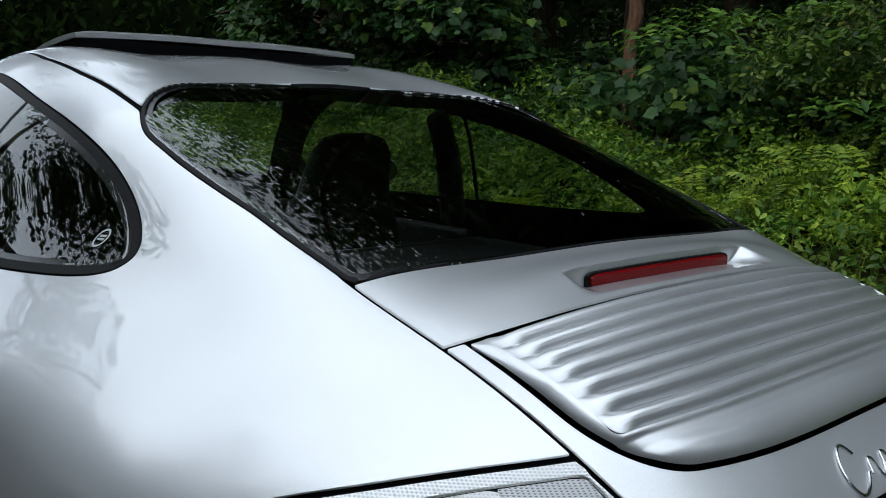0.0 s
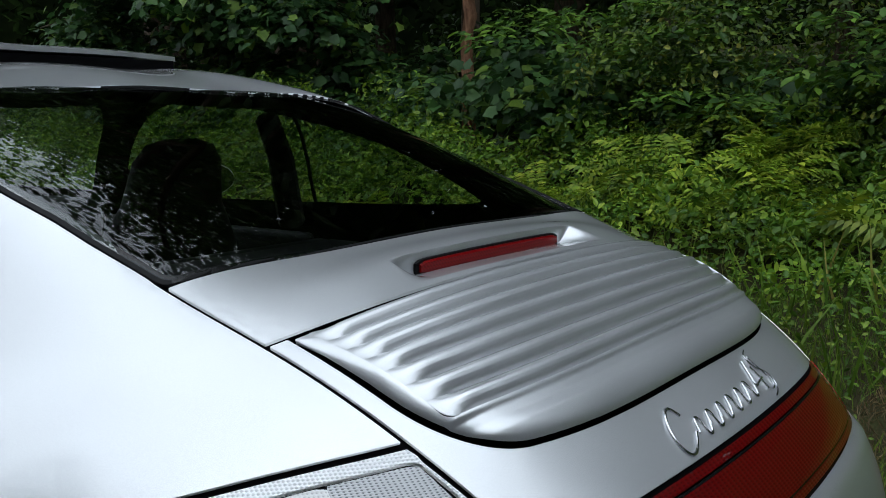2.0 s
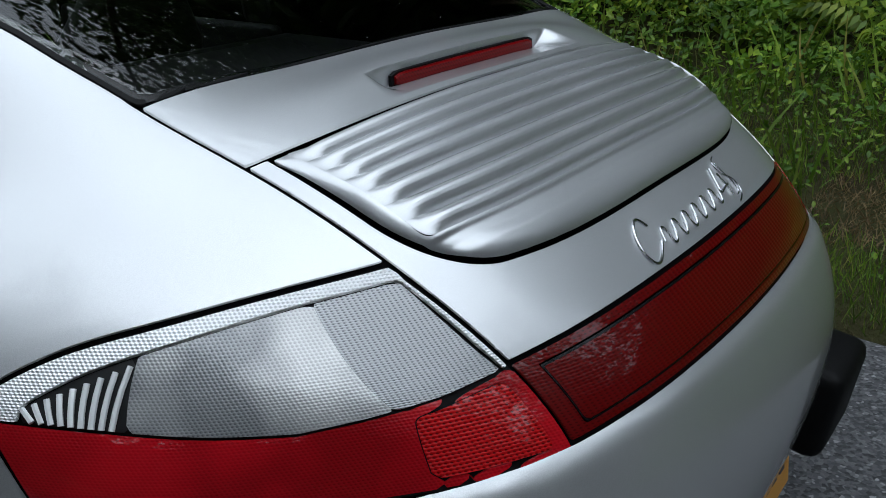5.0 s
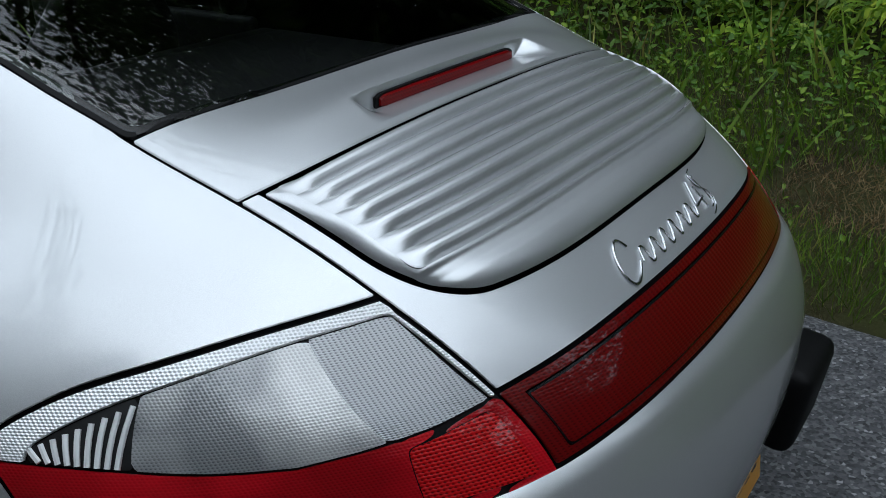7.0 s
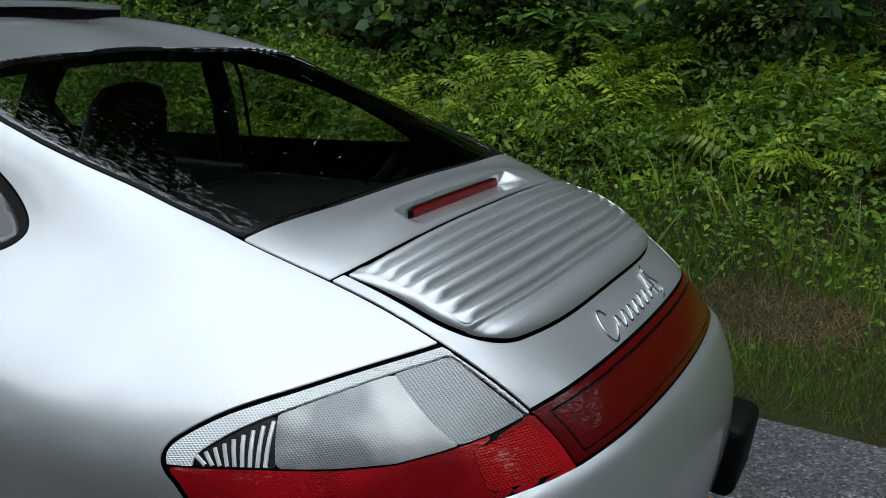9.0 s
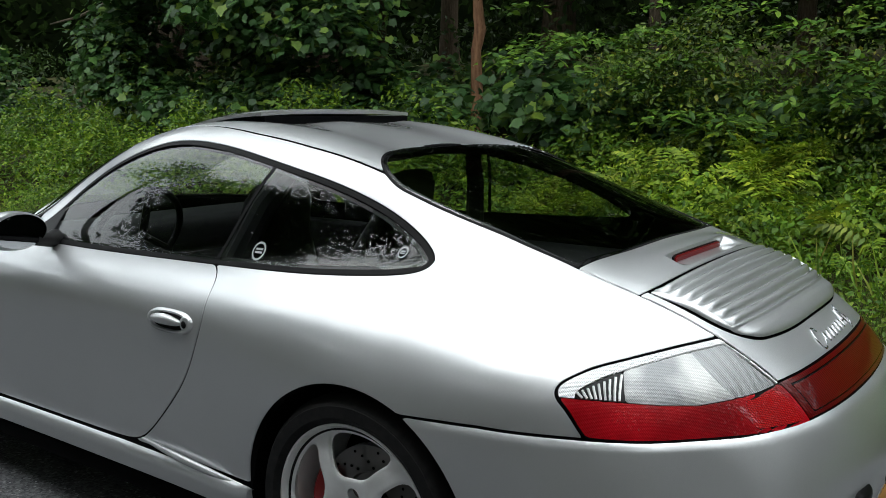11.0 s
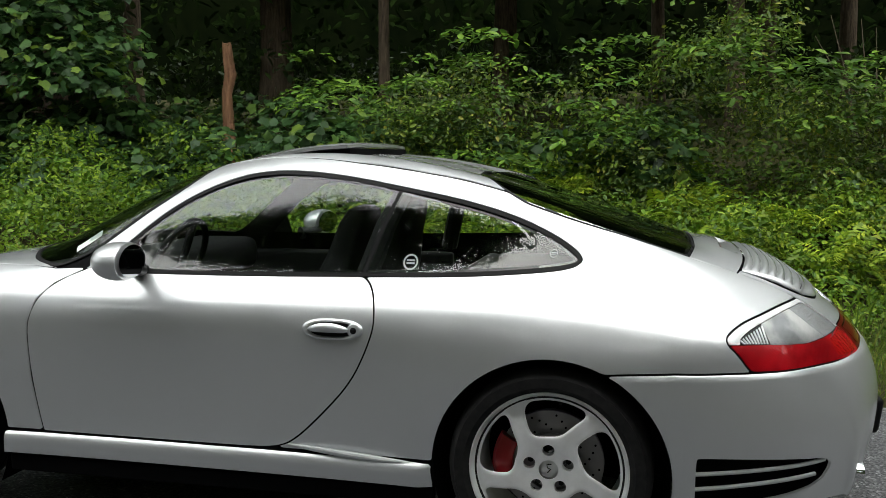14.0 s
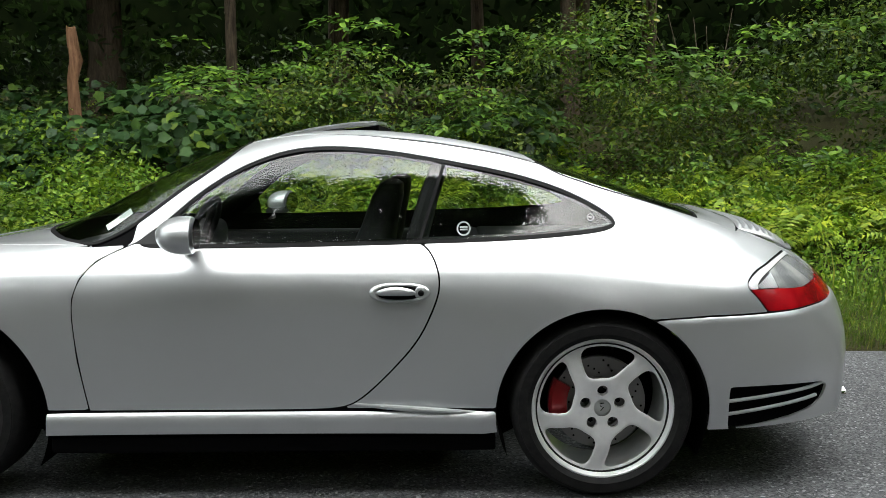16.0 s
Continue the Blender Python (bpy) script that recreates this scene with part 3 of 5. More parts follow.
# glass with its black seals
SEAL = .0075
panel("rear_window_seal", np.maximum(glass_r, -(glass_r + SEAL)), RUBBER, "black rubber seal", sides=False, gap=.0)
rear_window = panel("rear_window", glass_r + SEAL, TINT, "dark tinted rear glass", sides=False, gap=0, lift=-.003, lip=.004, grid=smooth_grid((glass_r < .03) & (X > -.4), 2))
panel("window_border", np.maximum(glass_r + SEAL, -(glass_r + SEAL + .013)), M_frit, "black printed glass border", sides=False, gap=0, lift=-.005, parent=rear_window, lip=0)
pillar = polyline([(-.655, .84), (-.634, .886), (-.583, 1.043), (-.540, 1.172), (-.52, 1.24)], X, Z)   # above 0 ahead of it
wseal = np.maximum(win, -(win + .012))
panel("window_seal", wseal, RUBBER, "black rubber seal", gap=0)
panel("door_glass", np.maximum(win + .012, -pillar + .006), TINT, "tinted door glass", gap=0, lift=-.004, lip=.004, grid=SIDE_GLASS)
qg = panel("quarter_glass", np.maximum(win + .012, pillar + .006), TINT, "tinted quarter glass", gap=0, lift=-.004, lip=.004, grid=SIDE_GLASS)
panel("pillar_trim", np.maximum(win + .012, np.abs(pillar) - .006), RUBBER, "black pillar trim", gap=0, lift=-.002)
panel("quarter_glass_border", np.maximum.reduce([win + .012, pillar + .006, -(win + .022)]), M_frit, "black printed glass border", gap=0, lift=-.006, lip=0)
panel("windshield_seal", np.maximum(shield, -(shield + .014)), RUBBER, "black rubber seal", sides=False, gap=0)
panel("windshield", shield + .014, TINT, "windshield glass", sides=False, gap=0, lift=-.003, lip=.004)

# tail lamps
clear_low = curve((.5, .718), (.548, .715), (.64, .710), (.72, .703), (.778, .699), (.82, .704), (.863, .711), (.897, .723), (1.0, .73))(X)
inner = inside(ring([(.556, .722), (.566, .735), (.602, .757), (.662, .777), (.720, .792), (.764, .800), (.776, .802), (.780, .801), (.784, .798), (.828, .769), (.868, .739), (.90, .714), (.89, .690), (.823, .675), (.733, .675), (.655, .685), (.575, .698)], 2), X, Z)
inner = np.maximum(inner, -(DE - .010))
LG = .004
panel("lamp_gasket", lamp + .0005, RUBBER, "black lamp gasket", lift=-.006, gap=0)
lamps = panel("tail_lamp", np.maximum.reduce([lamp + LG, clear_low - Z + .0012, -inner + .0016]), M_lens_edge, "clear ribbed tail lamp rim", gap=0, lift=.001, lip=.006)
rib_edge = X - (.650 - .45 * (Z - .719))
clear = np.maximum.reduce([lamp + LG, clear_low - Z + .0012, inner + .0006])
panel("rib_bed", np.maximum(clear, rib_edge), M_plastic, "dark bed behind the bright ribs", gap=0, lift=-.002, lip=.004)
fan_edge = X - (.727 + 1.27 * (.793 - Z))                      # finely ribbed window at the inner end
reflector = panel("reflector", np.maximum.reduce([clear, -rib_edge, fan_edge]), M_lens, "silvery reversing lens, its reflector's light and dark painted in", gap=0, lift=-.001, lip=.006)
panel("ribbed_window", np.maximum(clear, -fan_edge), M_lens_fan, "finely ribbed clear lamp window", gap=0, lift=-.001, lip=.006)
red = np.maximum.reduce([lamp + LG, Z - clear_low + .0012])
red_in = smax(smax(red + .008, .850 + .55 * (.70 - Z) - X, .006), -(DE - .020), .006)
panel("red_lens", np.maximum(red, -red_in), M_red, "bright red tail lens", gap=0, lift=.002, lip=.006)
panel("red_reflector", red_in + .0009, M_red_grid, "darker red gridded reflector", gap=0, lift=.002, lip=.001)
l_strip = np.maximum(np.maximum(LE, np.where(LX > .8, LZ - l_tail, 1)), BUMP(LX) - LZ)
l_in = smax(np.maximum(LE + .026, LZ - l_tail + .011), BUMP(LX) + .011 - LZ, .008)
light_strip = panel("light_strip", np.maximum(l_strip, -l_in), M_red_deep, "red reflector strip between the lamps", sides=False, lift=.001, gap=.0014, grid=FINE)
panel("strip_line", np.maximum(l_in, -(l_in + .0022)), M_frit, "dark inner line", sides=False, gap=0, lift=.0005, parent=light_strip, lip=0, grid=FINE)
panel("strip_lens", l_in + .0022, M_red_deep, "dark red ribbed reflector", sides=False, gap=0, lift=.001, parent=light_strip, lip=.001, grid=FINE)
# bright moulded ribs in the front corner of each clear lens
corner_y = fitted((SL > 3.5) & (SL < 5.6) & (X > .50) & (X < .68), X, Z, Y, 3)
for sgn, ob in ((-1, reflector[0]), (1, reflector[1])):
    for i in range(9):
        x0 = .574 + .0086 * i
        lo, hi = .7165 - .0006 * i, .7245 + .0040 * (i + .6)
        bm = bmesh.new()
        add_tube(bm, [(x0 - .014 * k, sgn * (float(corner_y(x0 - .014 * k, lo + (hi - lo) * k)) + .0012), lo + (hi - lo) * k) for k in (0, .33, .66, 1)], .0031, 6)
        part("lens_rib", bm, M_rib, ob)

# black shell added behind the panels as gap shade, open behind the glass
open_glass = np.minimum.reduce([win + .02, glass_r + SEAL + .012, shield + .02])
shell_lift = -.0065 - .045 * np.clip(-(DE + .02) / .03, 0, 1) * np.clip((X - .49) / .03, 0, 1) * np.clip((.90 - X) / .03, 0, 1)
V, N, Fs = clip(S[::2, ::2], SN[::2, ::2], np.maximum.reduce([-open_glass, arch + .004, -vent])[::2, ::2], 0, shell_lift[::2, ::2])
V2, N2, F2 = both(V, N, Fs)
obj("inner_shell", V2, F2, M_dark, car, "added black shell that stands for shade in the panel gaps", normals=N2)

# ---- fittings of the car ----
def wheel_face(r0, r1):
    """Five-spoke alloy: a dished disc with five twisted openings."""
    nr, na = 60, 280
    R, A = np.meshgrid(np.linspace(r0, r1, nr), np.linspace(0, 2 * np.pi, na), indexing="ij")
    f = (R - .07) / (r1 - .07)
    tw = A + .28 * np.clip(f, -.3, 1.1) - math.radians(61)     # the spokes sweep back as they run outwards
    k = np.round(tw / (2 * np.pi / 5)) * (2 * np.pi / 5)
    off = np.pi / 5 - np.abs(tw - k)                          # angle from the middle of an opening
    arc = off * R
    half = R * np.pi / 5 - (.0265 + .02 * np.clip(R - .11, 0, 1))   # half width of an opening
    radial = np.maximum(.106 - R, R - .217)
    hole = -smax(arc - half, radial, .034)
    depth = -.006 - .026 * np.sin(np.clip((R - .03) / .19, 0, 1) * np.pi) * .5 - .006 * np.clip(1 - R / .06, 0, 1)
    depth = depth + .007 * (1 - np.sqrt(np.clip(1 - (1 - np.clip(-hole / .012, 0, 1)) ** 2, 0, 1))) * 1.0 - .010 * np.clip((R - .205) / .02, 0, 1) * 0
    lug = np.full(R.shape, 1.0)
    for j in range(5):
        a = 2 * np.pi * (j + .25) / 5
        lug = np.minimum(lug, np.hypot(R * np.cos(A) - .062 * np.cos(a), R * np.sin(A) - .062 * np.sin(a)) - .0185)
    F = np.maximum(hole, -lug)
    P3 = np.stack([R * np.cos(A), depth, R * np.sin(A)], -1)       # faces -y
    Pu, Pv = np.gradient(P3, axis=0), np.gradient(P3, axis=1)
    N = np.cross(Pu, Pv)
    N /= np.linalg.norm(N, axis=2, keepdims=True) + 1e-12
    N[N[..., 1] > 0] *= -1
    P3[..., 1] *= 1
    return clip(P3, N, F, .022)


def build_wheel():
    w = new("wheel")
    bm = bmesh.new()
    ax = Matrix.Rotation(radians(90), 4, "X")                     # lathe z -> -y (outwards)
    hw = .132
    prof = [(.225, -hw * .8), (.243, -hw * .86), (.262, -hw), (.295, -hw), (.308, -hw * .88), (.3165, -hw * .72)]
    prof += [(.3175, -hw * .4), (.3135, -hw * .37), (.3135, -hw * .33), (.3180, -hw * .3), (.3182, 0), (.3140, .01), (.3140, .016), (.3180, .02), (.3175, hw * .4)]
    prof += [(.3165, hw * .72), (.308, hw * .88), (.297, hw * .985), (.295, hw * .99), (.2935, hw * 1.01), (.264, hw * 1.02), (.262, hw), (.248, hw * .93), (.243, hw * .86), (.225, hw * .8)]
    add_lathe(bm, prof, 96, ax)
    part("tyre", bm, M_tyre, w, "black low-profile tyre")
    bm = bmesh.new()
    add_lathe(bm, [(.222, -.10), (.222, .05), (.228, .080), (.236, .098), (.243, .112), (.2465, .117), (.2465, .123), (.241, .124), (.236, .116), (.229, .104), (.222, .09)], 96, ax)
    part("rim", bm, M_alloy, w, "silver alloy rim barrel")
    V, N, Fs = wheel_face(.030, .2370)
    V = V + np.array([0, -.100, 0])
    obj("spokes", V, Fs, M_alloy, w, "five twisted silver spokes")
    bm = bmesh.new()
    add_lathe(bm, [(.0001, .098), (.024, .0975), (.031, .094), (.034, .088)], 32, ax)
    part("center_cap", bm, M_alloy, w, "round silver centre cap")
    bm = bmesh.new()
    add_tube(bm, [(.008, -.0985, .014), (-.006, -.0985, .012), (-.004, -.0985, .002), (.006, -.0985, -.002), (-.004, -.0985, -.014)], .0016, 6)
    part("cap_mark", bm, M_rubber, w, "dark mark")
    for j in range(5):
        a = 2 * math.pi * (j + .25) / 5
        bm = bmesh.new()
        bmesh.ops.create_cone(bm, cap_ends=True, segments=6, radius1=.0095, radius2=.009, depth=.02, matrix=Matrix.Translation((.062 * math.cos(a), -.070, .062 * math.sin(a))) @ ax)
        part("lug_bolt", bm, M_rubber, w, smooth=False)
    bm = bmesh.new()
    add_tube(bm, [(.03, -.085, .2245), (.035, -.102, .205)], [.005, .004], 8)
    part("valve", bm, M_rubber, w, "black valve")
    # drilled brake disc and caliper behind the spokes
    bm = bmesh.new()
    add_lathe(bm, [(.05, .0), (.09, .0), (.095, .012), (.165, .012), (.165, -.012), (.05, -.012)], 64, Matrix.Translation((0, -.02, 0)) @ ax)
    d = part("brake_disc", bm, M_disc, w, "grey drilled brake disc")
    bm = bmesh.new()
    for j in range(12):
        for k in range(4):
            a = 2 * math.pi * j / 12 + k * .14
            r = .106 + .015 * k
            bmesh.ops.create_cone(bm, cap_ends=True, segments=8, radius1=.0038, radius2=.0038, depth=.003, matrix=Matrix.Translation((r * math.cos(a), -.0325, r * math.sin(a))) @ ax)
    tagged(part("disc_holes", bm, M_dark, d), kind="stuff")
    bm = bmesh.new()
    secs = []
    for a in np.linspace(radians(150), radians(209), 14):
        k = 1 - .25 * abs(a - radians(179.5)) / radians(29.5)
        secs.append([bm.verts.new((r * math.cos(a), y, r * math.sin(a))) for r, y in ((.118, -.028), (.118, -.066 * k - .004), (.128, -.072 * k - .004), (.172, -.072 * k - .004), (.182, -.062 * k - .004), (.182, -.02))])
    for p, q in zip(secs, secs[1:]):
        for i in range(6):
            bm.faces.new((p[i], p[(i + 1) % 6], q[(i + 1) % 6], q[i]))
    bm.faces.new(secs[0]), bm.faces.new(secs[-1][::-1])
    part("brake_caliper", bm, M_caliper, w, "red painted brake caliper")
    return tagged(w, "five-spoke silver alloy wheel")


wheel = build_wheel()
wheel.parent = car
wheel.matrix_basis = Matrix.Translation((0, -.762, .317)) @ Matrix.Rotation(radians(0), 4, "Y")
for m in (Matrix.Translation((-2.35, -.745, .317)) @ Matrix.Rotation(radians(23), 4, "Y"), Matrix.Translation((0, .762, .317)) @ Matrix.Rotation(radians(180), 4, "Z"), Matrix.Translation((-2.35, .745, .317)) @ Matrix.Rotation(radians(180), 4, "Z")):
    copy_thing(wheel, m)

# wheel housings and the floor
for s in (-1, 1):
    for x, r in ((0, .366), (-2.35, .417)):
        bm = bmesh.new()
        n = 40
        A = [[bm.verts.new((x + r * math.cos(a), s * y, .30 + r * math.sin(a))) for a in np.linspace(-.45, math.pi + .45, n)] for y in (.905, .86, .60)]
        for p, q in zip(A, A[1:]):
            for i in range(n - 1):
                bm.faces.new((p[i], p[i + 1], q[i + 1], q[i]))
        cv = bm.verts.new((x, s * .60, .30))
        for i in range(n - 1):
            bm.faces.new((A[2][i], A[2][i + 1], cv))
        # pull the outer rim back to the panel
        for v in A[0]:
            v.co.y = s * (.868 if x == 0 else .84)
        part("wheel_housing", bm, M_dark, car, "black wheel housing")
bm = bmesh.new()
add_box(bm, (-1.17, 0, .19), (1.55, 1.62, .05), .01)
add_box(bm, (.45, 0, .23), (.75, 1.15, .07), .02)
add_box(bm, (-2.95, 0, .21), (.5, 1.1, .05), .01)
part("underbody", bm, M_dark, car, "black underbody")

# black sill edge under the painted sill
for s in (-1, 1):
    bm = bmesh.new()
    add_box(bm, (-1.15, s * .84, .195), (1.56, .05, .06), .01)
    part("sill_edge", bm, M_dark, car, "black lower sill edge")
    # thin raised crease ahead of the rear wheel
    bm = bmesh.new()
    pts = [(x, s * (float(flank(x, .33 - .012 * t)) + .002 + .010 * math.sin(math.pi * t)), .335 - .030 * t) for t in np.linspace(0, 1, 14) for x in (-.86 + .46 * t,)]
    add_tube(bm, pts, [.003 + .008 * math.sin(math.pi * t) for t in np.linspace(0.05, .95, 14)], 10)
    part("sill_crease", bm, M_paint, car)

# door handles
for s, d in ((-1, doors[0]), (1, doors[1])):
    h = new("door_handle")
    h.parent = d
    def on_door(x, z, o=0.0):
        return (x, s * (float(flank(x, z)) + o), z)
    bm = bmesh.new()
    n = 40
    loops = []
    for k, o in ((1.06, -.002), (1.02, .005), (.95, .009), (.86, .008), (.82, .001)):
        L = []
        for i in range(n):
            a = 2 * math.pi * i / n
            e = .098 * k + (k - 1) * .02
            x = -.698 + e * math.copysign(abs(math.cos(a)) ** .75, math.cos(a))
            z = .727 + (.032 * k - (1 - k) * .02) * math.copysign(abs(math.sin(a)) ** .9, math.sin(a)) + .10 * (x + .698) * 0
            L.append(bm.verts.new(on_door(x, z, o)))
        loops.append(L)
    for p, q in zip(loops, loops[1:]):
        for i in range(n):
            bm.faces.new((p[i], p[(i + 1) % n], q[(i + 1) % n], q[i]))
    part("handle_frame", bm, M_paint, h, "silver handle surround")
    bm = bmesh.new()
    bm.faces.new([bm.verts.new(on_door(-.698 + .085 * math.cos(a), .727 + .025 * math.sin(a), .002)) for a in np.linspace(0, 2 * math.pi, 32, endpoint=False)])
    part("handle_cup", bm, M_rubber, h, "dark handle recess")
    bm = bmesh.new()
    pts = [on_door(-.775 + .13 * t, .727 + .008 * math.sin(math.pi * t), .004 + .014 * math.sin(math.pi * t) ** .7) for t in np.linspace(0, 1, 18)]
    add_tube(bm, pts, [.006 + .010 * math.sin(math.pi * t) ** .6 for t in np.linspace(0, 1, 18)], 14)
    part("handle_grip", bm, M_paint, h, "silver grip")
    bm = bmesh.new()
    bmesh.ops.create_uvsphere(bm, u_segments=24, v_segments=12, radius=.023, matrix=Matrix.Translation(on_door(-.624, .727, .003)) @ Matrix.Diagonal((1, .30, 1, 1)))
    part("lock_pad", bm, M_paint, h, "silver pad round the lock")
    bm = bmesh.new()
    bmesh.ops.create_uvsphere(bm, u_segments=20, v_segments=10, radius=.011, matrix=Matrix.Translation(on_door(-.624, .727, .0085)) @ Matrix.Diagonal((1, .5, 1, 1)))
    part("lock", bm, M_rubber, h, "dark round lock")

# door mirrors
for s, d in ((-1, doors[0]), (1, doors[1])):
    mi = new("door_mirror")
    mi.parent = d
    bm = bmesh.new()
    bmesh.ops.create_uvsphere(bm, u_segments=36, v_segments=24, radius=1, matrix=Matrix())
    for v in list(bm.verts):
        x, y, z = v.co
        if x > .15:
            x = .15 + (x - .15) * .05
        z *= 1 - .12 * x
        v.co = Vector((x * .105, y * .110, z * .064))
        v.co = Matrix.Rotation(radians(-8 * s), 3, "Z") @ v.co + Vector((-1.40, s * .925, .938))
    shell_m = part("mirror_shell", bm, M_paint, mi, "silver mirror housing")
    bm = bmesh.new()
    bm.faces.new([bm.verts.new(Matrix.Rotation(radians(-8 * s), 3, "Z") @ Vector((.028, .100 * math.cos(a), .055 * math.sin(a))) + Vector((-1.40, s * .925, .938))) for a in np.linspace(0, 2 * math.pi, 40, endpoint=False)])
    part("mirror_glass", bm, Mat("mirror_glass", (.28, .29, .30), .02, 1.0).m, mi, "dark mirror glass")
    bm = bmesh.new()
    add_tube(bm, [(-1.40, s * .86, .905), (-1.42, s * .80, .893), (-1.46, s * .75, .890)], [.022, .024, .032], 12)
    part("mirror_foot", bm, M_plastic, mi, "black mirror foot")
    bm = bmesh.new()
    tri = [(-1.655, .890), (-1.50, .890), (-1.50, .99)]
    for o in (.001, -.004):
        bm.faces.new([bm.verts.new((x, s * (float(pane(x, z)) + o), z)) for x, z in tri])
    part("mirror_base", bm, M_plastic, mi, "black mirror base triangle")

# raised sliding roof with its dark opening
sr = new("sunroof")
sr.parent = car
roof_z = fitted((SL < 2.0) & (X > -1.4) & (X < -.3), X, Y, Z, 2)
bm = bmesh.new()
nx, ny = 20, 25
x0, x1 = -1.19, -.79
grid = []
for layer in (0, 1):
    for i in range(nx):
        for j in range(ny):
            a, q = i / (nx - 1), -1 + 2 * j / (ny - 1)
            y = .395 * q
            x = x0 + (x1 - x0) * a - .012 * q * q
            edge = min(1, (1 - abs(q)) / .06 + .001, a / .06 + .001, (1 - a) / .06 + .001)
            z = float(roof_z(x, abs(y))) + .002 + .038 * a ** .8 + .006 * edge ** .5 - layer * .012
            grid.append(bm.verts.new((x, y, z)))
N0 = nx * ny
for i in range(nx - 1):
    for j in range(ny - 1):
        k = i * ny + j
        bm.faces.new([grid[k], grid[k + ny], grid[k + ny + 1], grid[k + 1]])
        bm.faces.new([grid[N0 + k], grid[N0 + k + 1], grid[N0 + k + ny + 1], grid[N0 + k + ny]])
rim_i = [j for j in range(ny)] + [i * ny + ny - 1 for i in range(1, nx)] + [(nx - 1) * ny + j for j in range(ny - 2, -1, -1)] + [i * ny for i in range(nx - 2, 0, -1)]
for a, b in zip(rim_i, rim_i[1:] + rim_i[:1]):
    bm.faces.new([grid[a], grid[b], grid[N0 + b], grid[N0 + a]])
part("sliding_panel", bm, M_paint, sr, "silver roof panel tilted open")
bm = bmesh.new()
ring_pts = [(x0, -.385), (x1 - .006, -.385), (x1 - .006, .385), (x0, .385)]
lo = [bm.verts.new((x, y, float(roof_z(x, abs(y))) - .02)) for x, y in ring_pts]
hi = [bm.verts.new((x, y, float(roof_z(x, abs(y))) + .002 + (.026 if x > -1 else 0))) for x, y in ring_pts]
for i in range(4):
    bm.faces.new([lo[i], lo[(i + 1) % 4], hi[(i + 1) % 4], hi[i]])
part("roof_opening", bm, M_dark, sr, "black folding seal below the panel", smooth=False)

# third brake light in its scoop, in a thin black frame
def brake_strip(half, profile, back):
    bm = bmesh.new()
    n = 40
    rows = []
    for h, o in profile:
        R0 = []
        for i in range(n):
            q = -1 + 2 * i / (n - 1)
            y = half * q
            taper = 1 - max(0, abs(q) - .94) / .06 * .4
            x = .5435 - .10 * y * y + o
            z = float(deck(.549 - .10 * y * y, abs(y))) - .0130 + (h - .011) * taper + back
            R0.append(bm.verts.new((x, y, z)))
        rows.append(R0)
    for p, q in zip(rows, rows[1:]):
        for i in range(n - 1):
            bm.faces.new((p[i], p[i + 1], q[i + 1], q[i]))
    bm.faces.new([r[0] for r in rows])
    bm.faces.new([r[-1] for r in rows][::-1])
    return bm


brake = part("third_brake_light", brake_strip(.180, ((.001, -.004), (.002, .003), (.004, .0048), (.017, .0048), (.0195, .003), (.021, -.006)), .002), M_brake, upper_panel, "narrow red high brake light")
part("lamp_frame", brake_strip(.186, ((-.002, -.006), (-.002, .0012), (.0225, .0012), (.0225, -.008)), .002), M_rubber, brake, "thin black lamp frame")

# chrome script on the tail, drawn as plain flowing strokes
tail_x = fitted((FX > .8) & (FZ > .70) & (FZ < .83) & (FY < .3), FY, FZ, FX, 4)


def tail_point(y, z, o=.0010):
    x = float(tail_x(abs(y), z))
    return (x + o * .75, y, z + o * .65)


def stroke(yz, r=.0019):
    """A rounded stroke on the tail, leaning forwards as script does."""
    yz = np.array(yz, float)
    k = np.linspace(0, 1, len(yz))
    fine = spline(k, yz, np.linspace(0, 1, 6 * len(yz)))
    part("script_stroke", add_tube(bmesh.new(), [tail_point(y + .30 * (z - .765), z) for y, z in fine], r, 8), M_script, tail_panel, "chrome script-like stroke")


stroke([(-.124, .778), (-.138, .787), (-.158, .777), (-.166, .762), (-.158, .750), (-.140, .751), (-.118, .762)], .0023)     # wide opening arc
for i in range(6):                                                                                                       # run of small humps
    c = -.112 + .034 * i
    stroke([(c, .760 + .0006 * i), (c + .010, .771 + .0006 * i), (c + .018, .768 + .0006 * i), (c + .018, .757 + .0006 * i), (c + .026, .756 + .0006 * i), (c + .034, .764 + .0006 * i)])
stroke([(.118, .788), (.100, .768), (.108, .766), (.134, .768)], .0022)
stroke([(.128, .781), (.128, .770), (.127, .757)], .0022)
for o in (0, .007):                                                                                                      # hollow curl at the end
    stroke([(.158 - o, .795 - o), (.140 + o, .790 - .3 * o), (.142 + o, .778), (.160 - o, .769), (.158 - o, .755 + .3 * o), (.132 + o, .748 + o)], .0014)

